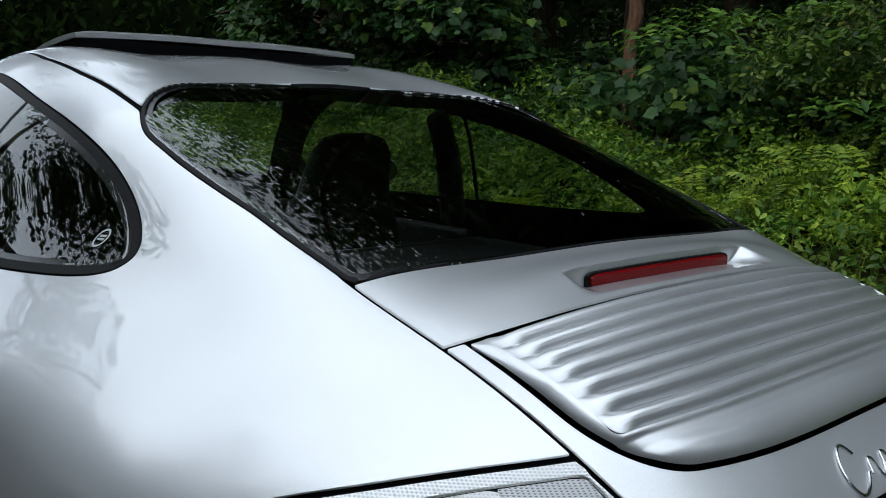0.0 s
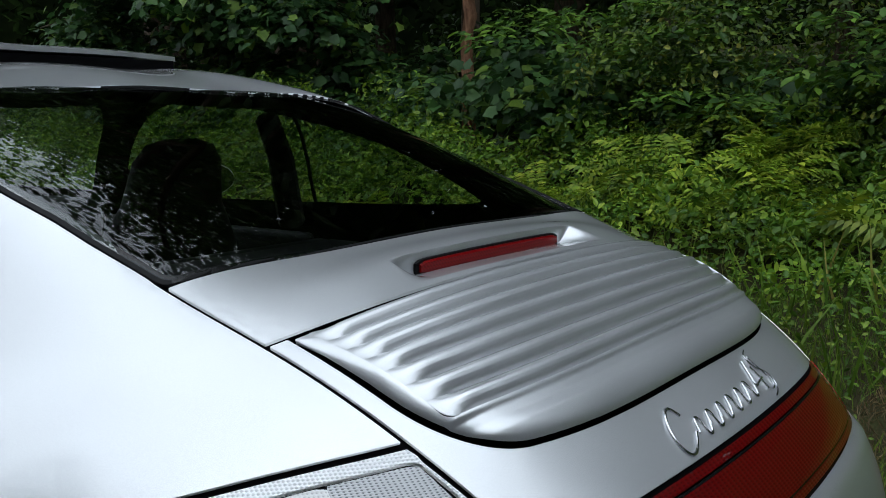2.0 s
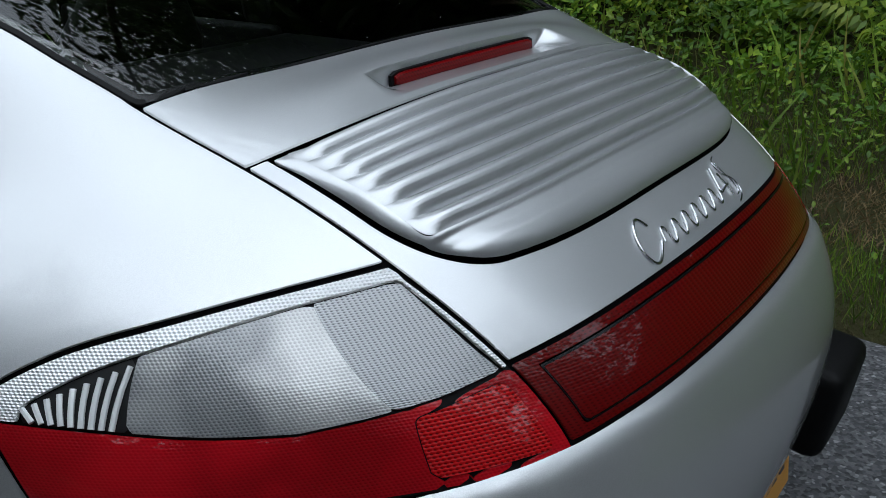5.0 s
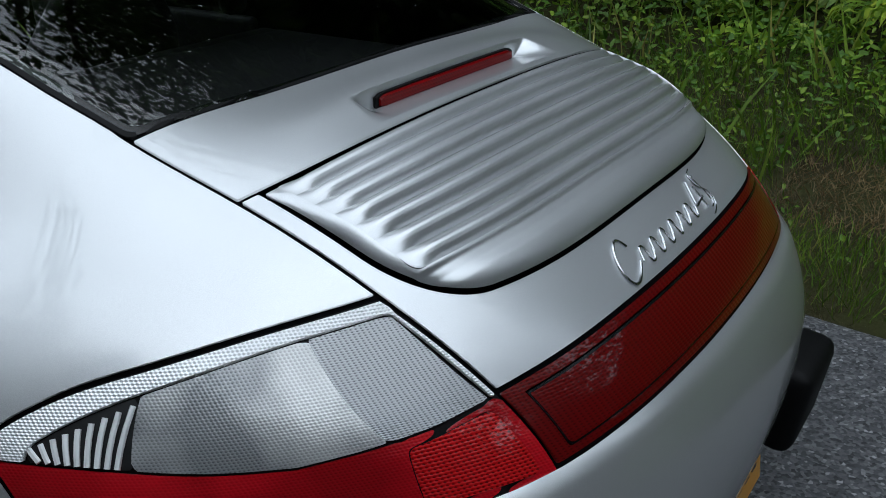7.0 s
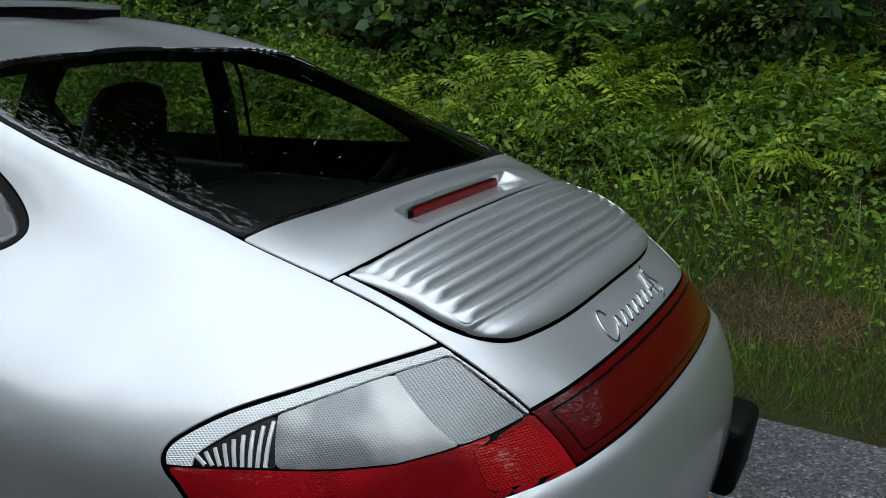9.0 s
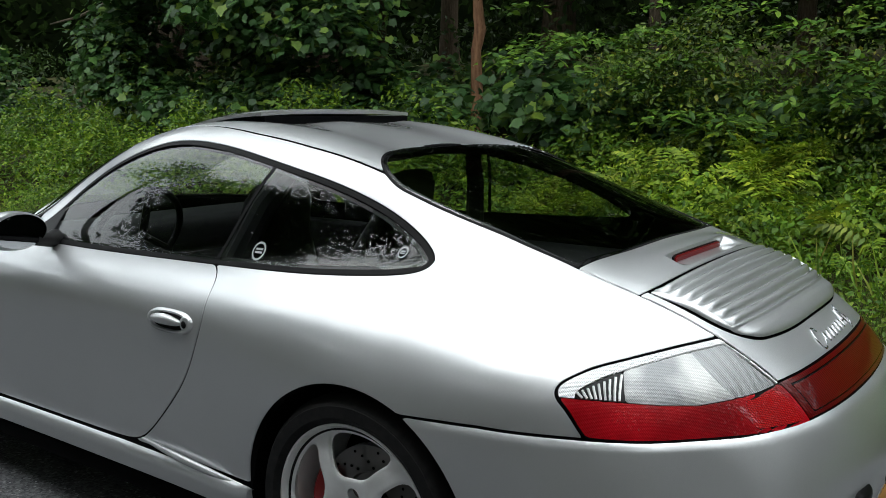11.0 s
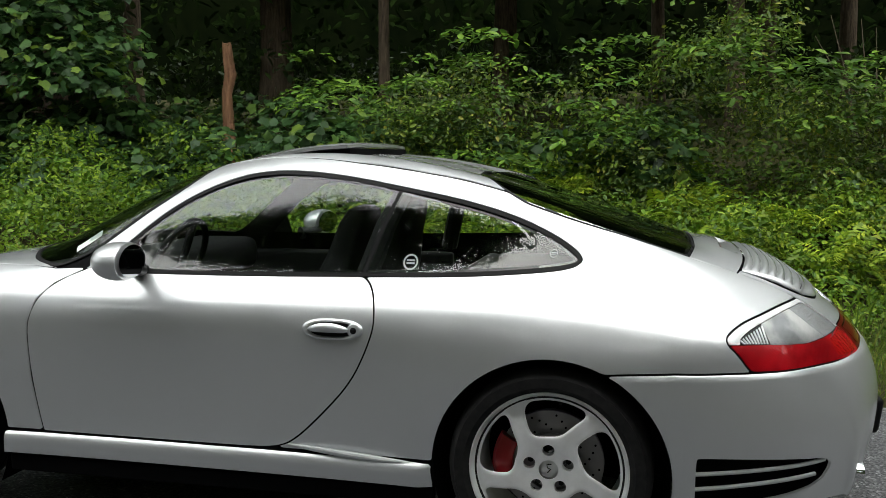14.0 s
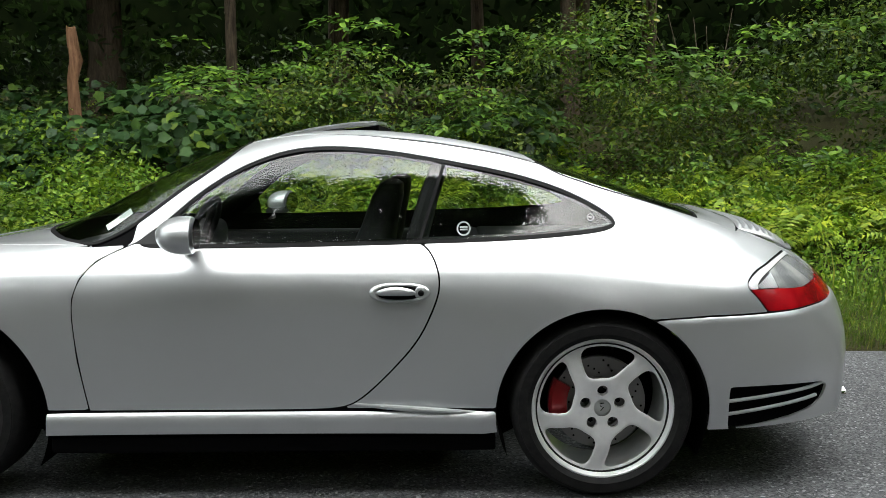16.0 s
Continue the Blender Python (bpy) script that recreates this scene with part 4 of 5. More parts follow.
# bumper guards, number plate, exhaust tips, side vents
for s in (-1, 1):
    bm = bmesh.new()
    if s > 0:
        add_box(bm, (1.045, .335, .362), (.09, .19, .17), .026, Matrix.Rotation(radians(8), 4, "Y"))
    else:
        add_box(bm, (1.028, -.28, .40), (.085, .11, .13), .022, Matrix.Rotation(radians(8), 4, "Y"))
    part("bumper_guard", bm, M_rubber, rear_bumper, "black rubber bumper guard")
    bm = bmesh.new()
    ax = Matrix.Translation((.90, s * .555, .285)) @ Matrix.Rotation(radians(90), 4, "Y") @ Matrix.Diagonal((.62, 1.25, 1, 1))
    add_lathe(bm, [(.030, -.12), (.043, -.10), (.045, .05), (.046, .060), (.042, .062), (.040, .05), (.040, -.05), (.001, -.05)], 32, ax)
    part("exhaust_tip", bm, M_chrome, car, "oval chrome exhaust tip")
    v = new("bumper_vent")
    v.parent = rear_bumper
    side_y = fitted((SL > 6.2) & (X > .40) & (X < .84), X, Z, Y, 4)
    bm = bmesh.new()
    g = [[bm.verts.new((x, s * (float(side_y(x, z)) - .035), z)) for x in np.linspace(.42, .82, 14)] for z in (.235, .29, .34, .395)]
    for p, q in zip(g, g[1:]):
        for i in range(13):
            bm.faces.new((p[i], p[i + 1], q[i + 1], q[i]))
    part("vent_back", bm, M_dark, v, "black vent cavity")
    for k in (0, 1):
        bm = bmesh.new()
        pts = []
        for t in np.linspace(0, 1, 16):
            x = .434 + (.385 - .03 * k) * t
            z = .338 - .047 * k + (.024 + .008 * k) * t
            pts.append((x, s * (float(side_y(x, z)) + .002), z))
        add_tube(bm, pts, .0065, 10)
        for vv in bm.verts:
            vv.co.y -= 0
        part("vent_bar", bm, M_paint, v, "thin silver vent bar")
plate = new("number_plate")
plate.parent = car
bm = bmesh.new()
add_box(bm, (1.046, 0, .366), (.006, .305, .152), .002, Matrix.Rotation(radians(-6), 4, "Y"))
part("plate", bm, M_plate, plate, "gold number plate", smooth=False)
for i in range(7):
    bm = bmesh.new()
    add_box(bm, (1.0505, -.108 + .036 * i, .366), (.003, .022, .066), .001, Matrix.Rotation(radians(-6), 4, "Y"))
    part("plate_bar", bm, M_ink, plate, smooth=False)
bm = bmesh.new()
add_box(bm, (1.016, 0, .362), (.05, .33, .17), .01)
part("plate_holder", bm, M_plastic, plate, "black plate holder")

# round window stickers
for x, z, r in ((-.474, .934, .025), (-.012, .964, .013)):
    bm = bmesh.new()
    n = 28
    L = [[bm.verts.new((x + k * r * math.cos(a), -(float(pane(x + k * r * math.cos(a), z + k * r * math.sin(a))) + .0005), z + k * r * math.sin(a))) for a in np.linspace(0, 2 * math.pi, n, endpoint=False)] for k in (1, .78)]
    for i in range(n):
        bm.faces.new((L[0][i], L[0][(i + 1) % n], L[1][(i + 1) % n], L[1][i]))
    for q in (-.25, .1):
        c = [(x - .55 * r, z + q * r), (x + .55 * r, z + q * r), (x + .55 * r, z + (q + .22) * r), (x - .55 * r, z + (q + .22) * r)]
        bm.faces.new([bm.verts.new((a, -(float(pane(a, b)) + .0005), b)) for a, b in c])
    part("window_sticker", bm, M_white, qg[0], "small round pale sticker", smooth=False)

# cabin: seats, wheel, dashboard, parcel shelf
def seat(x, y):
    st = new("seat")
    st.parent = car
    bm = bmesh.new()
    add_box(bm, (x - .05, y, .42), (.52, .50, .18), .06)
    part("cushion", bm, M_leather, st, "black leather cushion")
    bm = bmesh.new()
    rows = []
    for h, w, d in ((.42, .22, .07), (.55, .24, .085), (.68, .24, .09), (.79, .22, .085), (.86, .18, .08), (.92, .145, .07), (.98, .135, .065), (1.04, .125, .06), (1.085, .095, .045), (1.10, .045, .02)):
        cx = x + .20 + .30 * (h - .42)
        rows.append([bm.verts.new((cx + d * math.copysign(abs(math.cos(a)) ** .6, math.cos(a)), y + w * math.copysign(abs(math.sin(a)) ** .6, math.sin(a)), h)) for a in np.linspace(0, 2 * math.pi, 28, endpoint=False)])
    for p, q in zip(rows, rows[1:]):
        for i in range(28):
            bm.faces.new((p[i], p[(i + 1) % 28], q[(i + 1) % 28], q[i]))
    bm.faces.new(rows[-1]), bm.faces.new(rows[0][::-1])
    part("backrest", bm, M_leather, st, "black leather backrest with its rounded headrest")


seat(-1.15, -.36)
seat(-1.15, .36)
bm = bmesh.new()
add_box(bm, (-.12, 0, .80), (.55, 1.15, .06), .02)
add_box(bm, (-.45, 0, .62), (.12, 1.2, .42), .04, Matrix.Rotation(radians(15), 4, "Y"))
part("parcel_shelf", bm, M_leather, car, "black rear seat backs and shelf")
bm = bmesh.new()
add_box(bm, (-1.83, 0, .80), (.36, 1.34, .16), .05)
part("dashboard", bm, M_leather, car, "black dashboard")
sw = new("steering_wheel")
sw.parent = car
m = Matrix.Translation((-1.53, -.36, .86)) @ Matrix.Rotation(radians(-65), 4, "Y")
bm = bmesh.new()
add_tube(bm, [m @ Vector((.185 * math.cos(a), .185 * math.sin(a), 0)) for a in np.linspace(0, 2 * math.pi, 40, endpoint=False)], .014, 10, close=True)
part("wheel_rim", bm, M_leather, sw, "black steering wheel rim")
bm = bmesh.new()
for a in (0, 2.1, 4.2):
    add_tube(bm, [m @ Vector((0, 0, -.02)), m @ Vector((.18 * math.cos(a), .18 * math.sin(a), 0))], .016, 8)
part("wheel_spokes", bm, M_leather, sw)
for s in (-1, 1):
    bm = bmesh.new()
    add_tube(bm, [(-.655, s * .665, .85), (-.60, s * .585, 1.04), (-.56, s * .505, 1.15)], [.04, .036, .032], 10)
    part("inner_pillar", bm, M_leather, car, "dark inner pillar")
    bm = bmesh.new()
    add_box(bm, (-1.2, s * .735, .58), (1.1, .05, .46), .02)
    part("door_card", bm, M_leather, car, "black door lining")
bm = bmesh.new()
V, N, Fs = clip(S[::4, ::4], SN[::4, ::4], np.where((SL[::4, ::4] < 2.2), np.maximum(roof[::4, ::4] + .01, 0 * X[::4, ::4] - 1), 1.0), 0, -.04)
V, N, Fs = both(V, N, Fs)
bm.free()
obj("headlining", V, Fs, M_leather, car, "dark headlining", normals=N)
# pale sticker inside the corner of the windshield
shield_z = fitted((shield < .03) & (X > -1.95) & (X < -1.45) & (Y > .40) & (SL < 4.2), X, Y, Z, 4)
bm = bmesh.new()
rows = []
for k in (0, 1):
    L = []
    for t in np.linspace(0, 1, 7):
        x, y = -1.772 + .078 * t - .020 * k, .652 - .046 * t - .036 * k
        L.append(bm.verts.new((x, -y, float(shield_z(x, y)) - .0045)))
    rows.append(L)
for i in range(6):
    bm.faces.new((rows[0][i], rows[0][i + 1], rows[1][i + 1], rows[1][i]))
part("windshield_sticker", bm, M_sticker, car, "pale grey sticker behind the windshield")

# ---- ground, road, verge ----
def leafy(name, stops, trans=.30, rough=.48, patch_scale=1.4):
    """Leaf material: each leaf takes its own green; some light passes through."""
    p = Mat(name, (.07, .12, .03), rough, Specular_IOR_Level=.3 if rough < .9 else 0.0)
    geo = p.node("NewGeometry")
    c = p.ramp(geo.outputs["Random Per Island"], *stops)
    vein = p.noise(30, 3)
    c = p.mix(c, p.mix(c, (.03, .06, .015), .5), vein)
    # tone varies by clump; its dark end also paints in shaded leaf gaps
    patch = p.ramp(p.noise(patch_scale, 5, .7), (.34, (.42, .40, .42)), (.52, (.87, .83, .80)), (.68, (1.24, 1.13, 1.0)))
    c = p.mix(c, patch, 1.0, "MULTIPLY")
    p.colour(c)
    tl = p.node("BsdfTranslucent")
    p.link(c, tl.inputs["Color"])
    mx = p.node("MixShader")
    mx.inputs[0].default_value = trans
    out = p.t.nodes["Material Output"]
    p.link(p.b.outputs[0], mx.inputs[1])
    p.link(tl.outputs[0], mx.inputs[2])
    p.link(mx.outputs[0], out.inputs[0])
    return p.m


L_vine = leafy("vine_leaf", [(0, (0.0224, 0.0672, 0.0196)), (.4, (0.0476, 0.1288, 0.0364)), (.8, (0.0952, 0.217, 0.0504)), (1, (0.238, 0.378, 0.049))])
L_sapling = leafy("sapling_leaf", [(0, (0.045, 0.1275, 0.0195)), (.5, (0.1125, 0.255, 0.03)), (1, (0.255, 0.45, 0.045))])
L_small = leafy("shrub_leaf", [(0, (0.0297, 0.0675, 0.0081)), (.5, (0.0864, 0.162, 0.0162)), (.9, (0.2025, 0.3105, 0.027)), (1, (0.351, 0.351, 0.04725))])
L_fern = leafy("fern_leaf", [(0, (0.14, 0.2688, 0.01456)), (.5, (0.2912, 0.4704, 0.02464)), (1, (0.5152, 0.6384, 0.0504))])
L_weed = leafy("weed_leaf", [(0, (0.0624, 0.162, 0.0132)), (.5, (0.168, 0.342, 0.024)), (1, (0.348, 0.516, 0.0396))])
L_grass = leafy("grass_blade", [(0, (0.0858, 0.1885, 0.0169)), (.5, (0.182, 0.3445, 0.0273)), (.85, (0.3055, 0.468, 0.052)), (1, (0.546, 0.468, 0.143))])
L_tree = leafy("tree_leaf", [(0, (.016, .040, .007)), (.6, (.038, .082, .013)), (1, (.075, .135, .02))])
# near-black green: the shade inside the wood is put into the leaf colour
L_far = leafy("shaded_far_leaf", [(0, (.001, .002, .0007)), (1, (.004, .007, .002))], .05, 1.0)


def make_soil():
    p = Mat("soil", (.05, .045, .025), .9, Specular_IOR_Level=.05)
    n = p.noise(3, 8, .7)
    p.colour(p.ramp(n, (.3, (.030, .024, .014)), (.5, (.034, .034, .014)), (.72, (.040, .048, .014))))
    p.bump(p.noise(25, 6), .8, .03)
    return p.m


def make_asphalt():
    p = Mat("asphalt", (.06, .06, .06), .8)
    v = p.node("TexVoronoi", Scale=115.0)
    p.link(p.coords(), v.inputs["Vector"])
    stone = p.ramp(v.outputs["Color"], (.15, (.026, .027, .030)), (.5, (.080, .082, .088)), (.8, (.15, .152, .158)), (.97, (.40, .40, .41)))
    big = p.noise(1.3, 6, .65)
    c = p.mix(stone, (.055, .056, .060), .12)
    p.colour(p.mix(c, p.ramp(big, (.3, (.75, .75, .76)), (.7, (1.1, 1.1, 1.1))), 1.0, "MULTIPLY"))
    p.bump(v.outputs["Distance"], .5, .006)
    p.rough(p.ramp(p.noise(60), (.3, (.7, .7, .7)), (.7, (.92, .92, .92))))
    return p.m


def make_bark(name, a, b):
    p = Mat(name, a, .9, Specular_IOR_Level=.08)
    m = p.node("Mapping")
    m.inputs["Scale"].default_value = (9, 9, 1.2)
    p.link(p.coords(), m.inputs["Vector"])
    n = p.node("TexNoise", Scale=3.0, Detail=7.0, Roughness=.7)
    p.link(m.outputs[0], n.inputs["Vector"])
    p.colour(p.ramp(n.outputs["Fac"], (.32, b), (.68, a)))
    p.bump(n.outputs["Fac"], 1.0, .03)
    return p.m


M_soil, M_asphalt = make_soil(), make_asphalt()
M_bark = make_bark("bark", (.13, .10, .07), (.035, .027, .02))
M_post = make_bark("weathered_post", (.30, .165, .095), (.12, .06, .036))
M_pale = make_bark("dead_wood", (.14, .115, .085), (.06, .048, .036))
M_straw = leafy("dry_grass", [(0, (.22, .14, .075)), (1, (.42, .30, .16))], .2)


def bank(x, y):
    """Height of the ground: flat lane, then a bank that climbs into the wood."""
    x, y = np.asarray(x, float), np.asarray(y, float)
    h = np.interp(y, [-60, -9, -5.2, 1.30, 1.45, 3.0, 5.0, 7.0, 9.0, 14.0, 60.0], [3.5, .4, -.02, -.03, .03, .09, .32, .75, 1.15, 1.9, 6.0])
    k = np.clip((y - 1.6) / 2, 0, 1)
    return h + k * (.07 * np.sin(x * 1.1 + .5 * y) + .05 * np.sin(x * 2.3 - y * 1.7))


def height_sheet(name, xs, ys, mat):
    Xg, Yg = np.meshgrid(xs, ys, indexing="ij")
    Zg = bank(Xg, Yg)
    n, m = Xg.shape
    idx = np.arange(n * m).reshape(n, m)
    f = np.stack([idx[:-1, :-1], idx[1:, :-1], idx[1:, 1:], idx[:-1, 1:]], -1).reshape(-1, 4)
    return obj(name, np.stack([Xg, Yg, Zg], -1).reshape(-1, 3), f.tolist(), mat)


gx = np.concatenate([np.linspace(-300, -22, 12), np.linspace(-20, 12, 150), np.linspace(14, 300, 12)])
gy = np.concatenate([np.linspace(-300, -20, 10), np.linspace(-18, -6, 20), np.linspace(-5.5, 1.2, 8), np.linspace(1.28, 10, 70), np.linspace(11, 40, 16), np.linspace(50, 300, 8)])
tagged(height_sheet("ground", gx, gy, M_soil), "soil and leaf litter under grass and shrubs", "ground", kind="structure")

bm = bmesh.new()
edge_rng = random.Random(4)
xs = np.linspace(-80, 80, 900)
far_e = [1.33 + .018 * math.sin(x * 3.1) + .014 * math.sin(x * 7.7 + 1) + edge_rng.uniform(-.012, .012) for x in xs]
near_e = [-5.0 + .03 * math.sin(x * 1.7) for x in xs]
rows = []
for off, zz in ((.03, -.04), (0, -.006), (-.05, 0)):
    rows.append([bm.verts.new((x, e + off, zz)) for x, e in zip(xs, far_e)])
for ym in (0.6, -.6, -2, -3.5):
    rows.append([bm.verts.new((x, ym, 0)) for x in xs])
rows.append([bm.verts.new((x, e, 0)) for x, e in zip(xs, near_e)])
rows.append([bm.verts.new((x, e - .04, -.04)) for x, e in zip(xs, near_e)])
for a, b in zip(rows, rows[1:]):
    for i in range(len(xs) - 1):
        bm.faces.new((a[i], b[i], b[i + 1], a[i + 1]))
tagged(part("road", bm, M_asphalt, None, "worn grey asphalt lane with a ragged edge"), category="road", kind="structure")

# ---- leaves in bulk ----
RNG = np.random.default_rng(7)


def scatter(name, leaf, P0, Nrm, size, mat, spin=None, label="", category="", parent=None, stuff=True):
    """Many copies of a small leaf shape in one mesh: places, facing and sizes given."""
    LV, LF = np.array(leaf[0], float), leaf[1]
    n, k = len(P0), len(LV)
    Nz = Nrm / (np.linalg.norm(Nrm, axis=1, keepdims=True) + 1e-9)
    h = RNG.normal(size=(n, 3)) if spin is None else spin
    Xd = h - (h * Nz).sum(1, keepdims=True) * Nz
    Xd /= np.linalg.norm(Xd, axis=1, keepdims=True) + 1e-9
    Yd = np.cross(Nz, Xd)
    s = np.asarray(size).reshape(-1, 1, 1) if hasattr(size, "__len__") else size
    W = P0[:, None, :] + s * (LV[None, :, :1] * Xd[:, None] + LV[None, :, 1:2] * Yd[:, None] + LV[None, :, 2:] * Nz[:, None])
    me = bpy.data.meshes.new(name)
    me.vertices.add(n * k)
    me.vertices.foreach_set("co", W.reshape(-1).astype(np.float32))
    lens = np.array([len(f) for f in LF])
    flat = np.concatenate([np.array(f) for f in LF])
    loops = (np.arange(n)[:, None] * k + flat[None]).reshape(-1)
    me.loops.add(len(loops))
    me.loops.foreach_set("vertex_index", loops.astype(np.int32))
    tot = np.tile(lens, n)
    me.polygons.add(len(tot))
    me.polygons.foreach_set("loop_start", np.concatenate([[0], np.cumsum(tot)[:-1]]).astype(np.int32))
    me.update(calc_edges=True)
    me.validate()
    me.materials.append(mat)
    ob = new(name, me)
    if parent:
        ob.parent = parent
    return tagged(ob, label, category, kind="stuff" if stuff else "")


OVAL = ([(0, 0, 0), (.35, .24, .05), (.75, .20, .04), (1, 0, -.08), (.75, -.20, .04), (.35, -.24, .05)], [(0, 1, 2, 3), (0, 3, 4, 5)])
LOBED = ([(0, 0, 0), (-.10, .34, .02), (.20, .40, .05), (.34, .53, -.02), (.58, .36, .05), (1, 0, -.10), (.58, -.36, .05), (.34, -.53, -.02), (.20, -.40, .05), (-.10, -.34, .02)], [(0, 2, 1), (0, 4, 3, 2), (0, 5, 4), (0, 6, 5), (0, 8, 7, 6), (0, 9, 8)])
BLADE = ([(0, -.022, 0), (0, .022, 0), (.06, .017, .5), (.06, -.017, .5), (.26, 0, 1)], [(0, 1, 2, 3), (3, 2, 4)])


def frond_shape(pairs=10):
    V, F = [], []
    for i in range(pairs):
        t = (i + .6) / pairs
        x, z = .85 * t, 1.15 * t - .85 * t * t
        ln = .24 * math.sin(math.pi * (.18 + .82 * t)) ** .8
        for s in (-1, 1):
            b = len(V)
            V += [(x, 0, z), (x + .065, s * ln * .45, z + .03), (x + .10, s * ln, z - .04), (x - .01, s * ln * .5, z + .01)]
            F += [(b, b + 1, b + 2, b + 3)]
    return V, F


FROND = frond_shape()


def clumps(centres, radii, per, flat=.8):
    """Points on lumpy shells round the centres, with their outward directions."""
    P0, Nn = [], []
    for (cx, cy, cz), r, n in zip(centres, radii, per):
        d = RNG.normal(size=(n * 2, 3))
        d /= np.linalg.norm(d, axis=1, keepdims=True)
        d = d[(d[:, 2] > -.35) & (d[:, 1] < .6)][:n]
        k = r * RNG.uniform(.55, 1.05, len(d)) * (1 + .18 * np.sin(7 * d[:, 0] + cx) * np.sin(6 * d[:, 2] + cy))
        p = d * k[:, None] * np.array([1, 1, flat]) + np.array([cx, cy, cz])
        P0.append(p)
        Nn.append(d)
    return np.concatenate(P0), np.concatenate(Nn)


def facing(d, up=.9, wild=.55):
    return d * .7 + np.array([0, -.15, up]) + RNG.normal(size=d.shape) * wild


def clump_field(n, xr, yr, top, r0, r1, per):
    C, R, K = [], [], []
    for _ in range(n):
        x, y = RNG.uniform(*xr), RNG.uniform(*yr)
        r = RNG.uniform(r0, r1)
        g = float(bank(x, y))
        z = g + max(0, top(x, y) - g - r * .8) * RNG.uniform(0, 1)
        C.append((x, y, z)), R.append(r), K.append(int(per * r * r))
    return C, R, K


# broad-leaved vines: a low hedge on the bank and a tall mass over a dead tree
def vine_top(x, y):
    low = 1.75 + .10 * (y - 6.5) + .12 * math.sin(x * 1.3)
    return low


C, R, K = clump_field(95, (-8.5, .4), (5.9, 8.0), vine_top, .35, .7, 400)
C2, R2, K2 = clump_field(85, (-11.9, -6.5), (5.9, 8.0), lambda x, y: 5.6 - .5 * abs(x + 9.4) ** 1.5, .45, .85, 420)
C3, R3, K3 = clump_field(26, (-22, -14.6), (6.0, 9.0), lambda x, y: 2.2 + .5 * math.sin(x), .5, .9, 300)
C4, R4, K4 = clump_field(34, (-8.0, -3.0), (8.3, 9.2), lambda x, y: 2.25, .35, .6, 380)
P0, D = clumps(C + C2 + C3 + C4, R + R2 + R3 + R4, K + K2 + K3 + K4)
scatter("vine_leaves", LOBED, P0, facing(D), RNG.uniform(.08, .165, len(P0)), L_vine, label="mass of broad lobed green vine leaves on the bank", category="vines")

# small-leaved shrubs, taller towards the tail end of the car
def shrub_top(x, y):
    return float(np.interp(x, [-16, -6, -2.5, -.5, .8, 1.5, 1.9, 3.0, 3.5, 6], [1.7, 2.0, 2.2, 2.4, 3.1, 3.2, 2.0, 2.0, 3.5, 4.2])) + .25 * math.sin(3 * x + y)


C, R, K = clump_field(170, (-2.8, 10), (5.4, 8.4), shrub_top, .3, .7, 1100)
C2, R2, K2 = clump_field(40, (-15, -2.0), (8.2, 10.5), lambda x, y: 2.5 + .3 * math.sin(x * 2), .35, .6, 900)
P0, D = clumps(C + C2, R + R2, K + K2, 1.0)
scatter("shrub_leaves", OVAL, P0, facing(D, .7, .8), RNG.uniform(.036, .078, len(P0)), L_small, label="dense small-leaved green shrubs", category="shrubs")
# saplings with spread leaves that stand out of the shrubs
C, R, K = clump_field(190, (-3.5, 8.5), (5.3, 7.4), lambda x, y: shrub_top(x, y) + .5, .25, .55, 420)
P0, D = clumps(C, R, K, .3)
scatter("sapling_leaves", OVAL, P0, facing(D * .4, 1.2, .4), RNG.uniform(.06, .13, len(P0)), L_sapling, label="brighter sapling leaves standing out of the shrubs", category="saplings")

# ferns, weeds and grass down to the lane
n = 900
fx, fy = RNG.uniform(-10, 10, n), RNG.uniform(3.9, 6.3, n)
keep = RNG.uniform(size=n) < (.55 + .6 * np.sin(fx * 1.9 + 1) * np.sin(fy * 2.3 + fx)) * np.interp(fx, [-9, -5, -3, -1.5, 4, 8], [.04, .08, .35, 1, 1, .9])
fx, fy = fx[keep], fy[keep]
P0, Nn, Sp, Sz = [], [], [], []
for x, y in zip(fx, fy):
    g = float(bank(x, y))
    s = RNG.uniform(.25, .50)
    lift = RNG.uniform(.0, .42) * min(1, (y - 2.9) / 1.5)
    tip = RNG.normal(0, .3, 2)
    for k in range(RNG.integers(6, 10)):
        a = RNG.uniform(0, 2 * math.pi)
        P0.append((x + .04 * math.cos(a), y + .04 * math.sin(a), g + lift))
        Sp.append((math.cos(a), math.sin(a), 0))
        Nn.append((tip[0] + RNG.normal(0, .2), tip[1] + RNG.normal(0, .2), 1))
        Sz.append(s * RNG.uniform(.8, 1.15))
scatter("ferns", FROND, np.array(P0), np.array(Nn), np.array(Sz), L_fern, spin=np.array(Sp), label="bright yellow-green ferns in front of the shrubs", category="ferns")

n = 115000
wx, wy = RNG.uniform(-13, 10, n), 1.6 + 4.9 * RNG.beta(1.5, 1.2, n)
hgt = np.interp(wy, [1.6, 2.6, 3.5, 4.4, 6.5], [.03, .07, .17, .42, .52]) * np.interp(wx, [-13, -4, -2], [1.7, 1.5, 1]) * (1 + .5 * np.sin(wx * 2.1) * np.sin(wy * 3 + wx) + .25 * np.sin(wx * 6.3 + wy) * np.sin(wy * 7))
bare = ((wx - .9) / .45) ** 2 + ((wy - 2.2) / .4) ** 2 < RNG.uniform(.5, 1.3, n)
wx, wy, hgt = wx[~bare], wy[~bare], hgt[~bare]
n = len(wx)
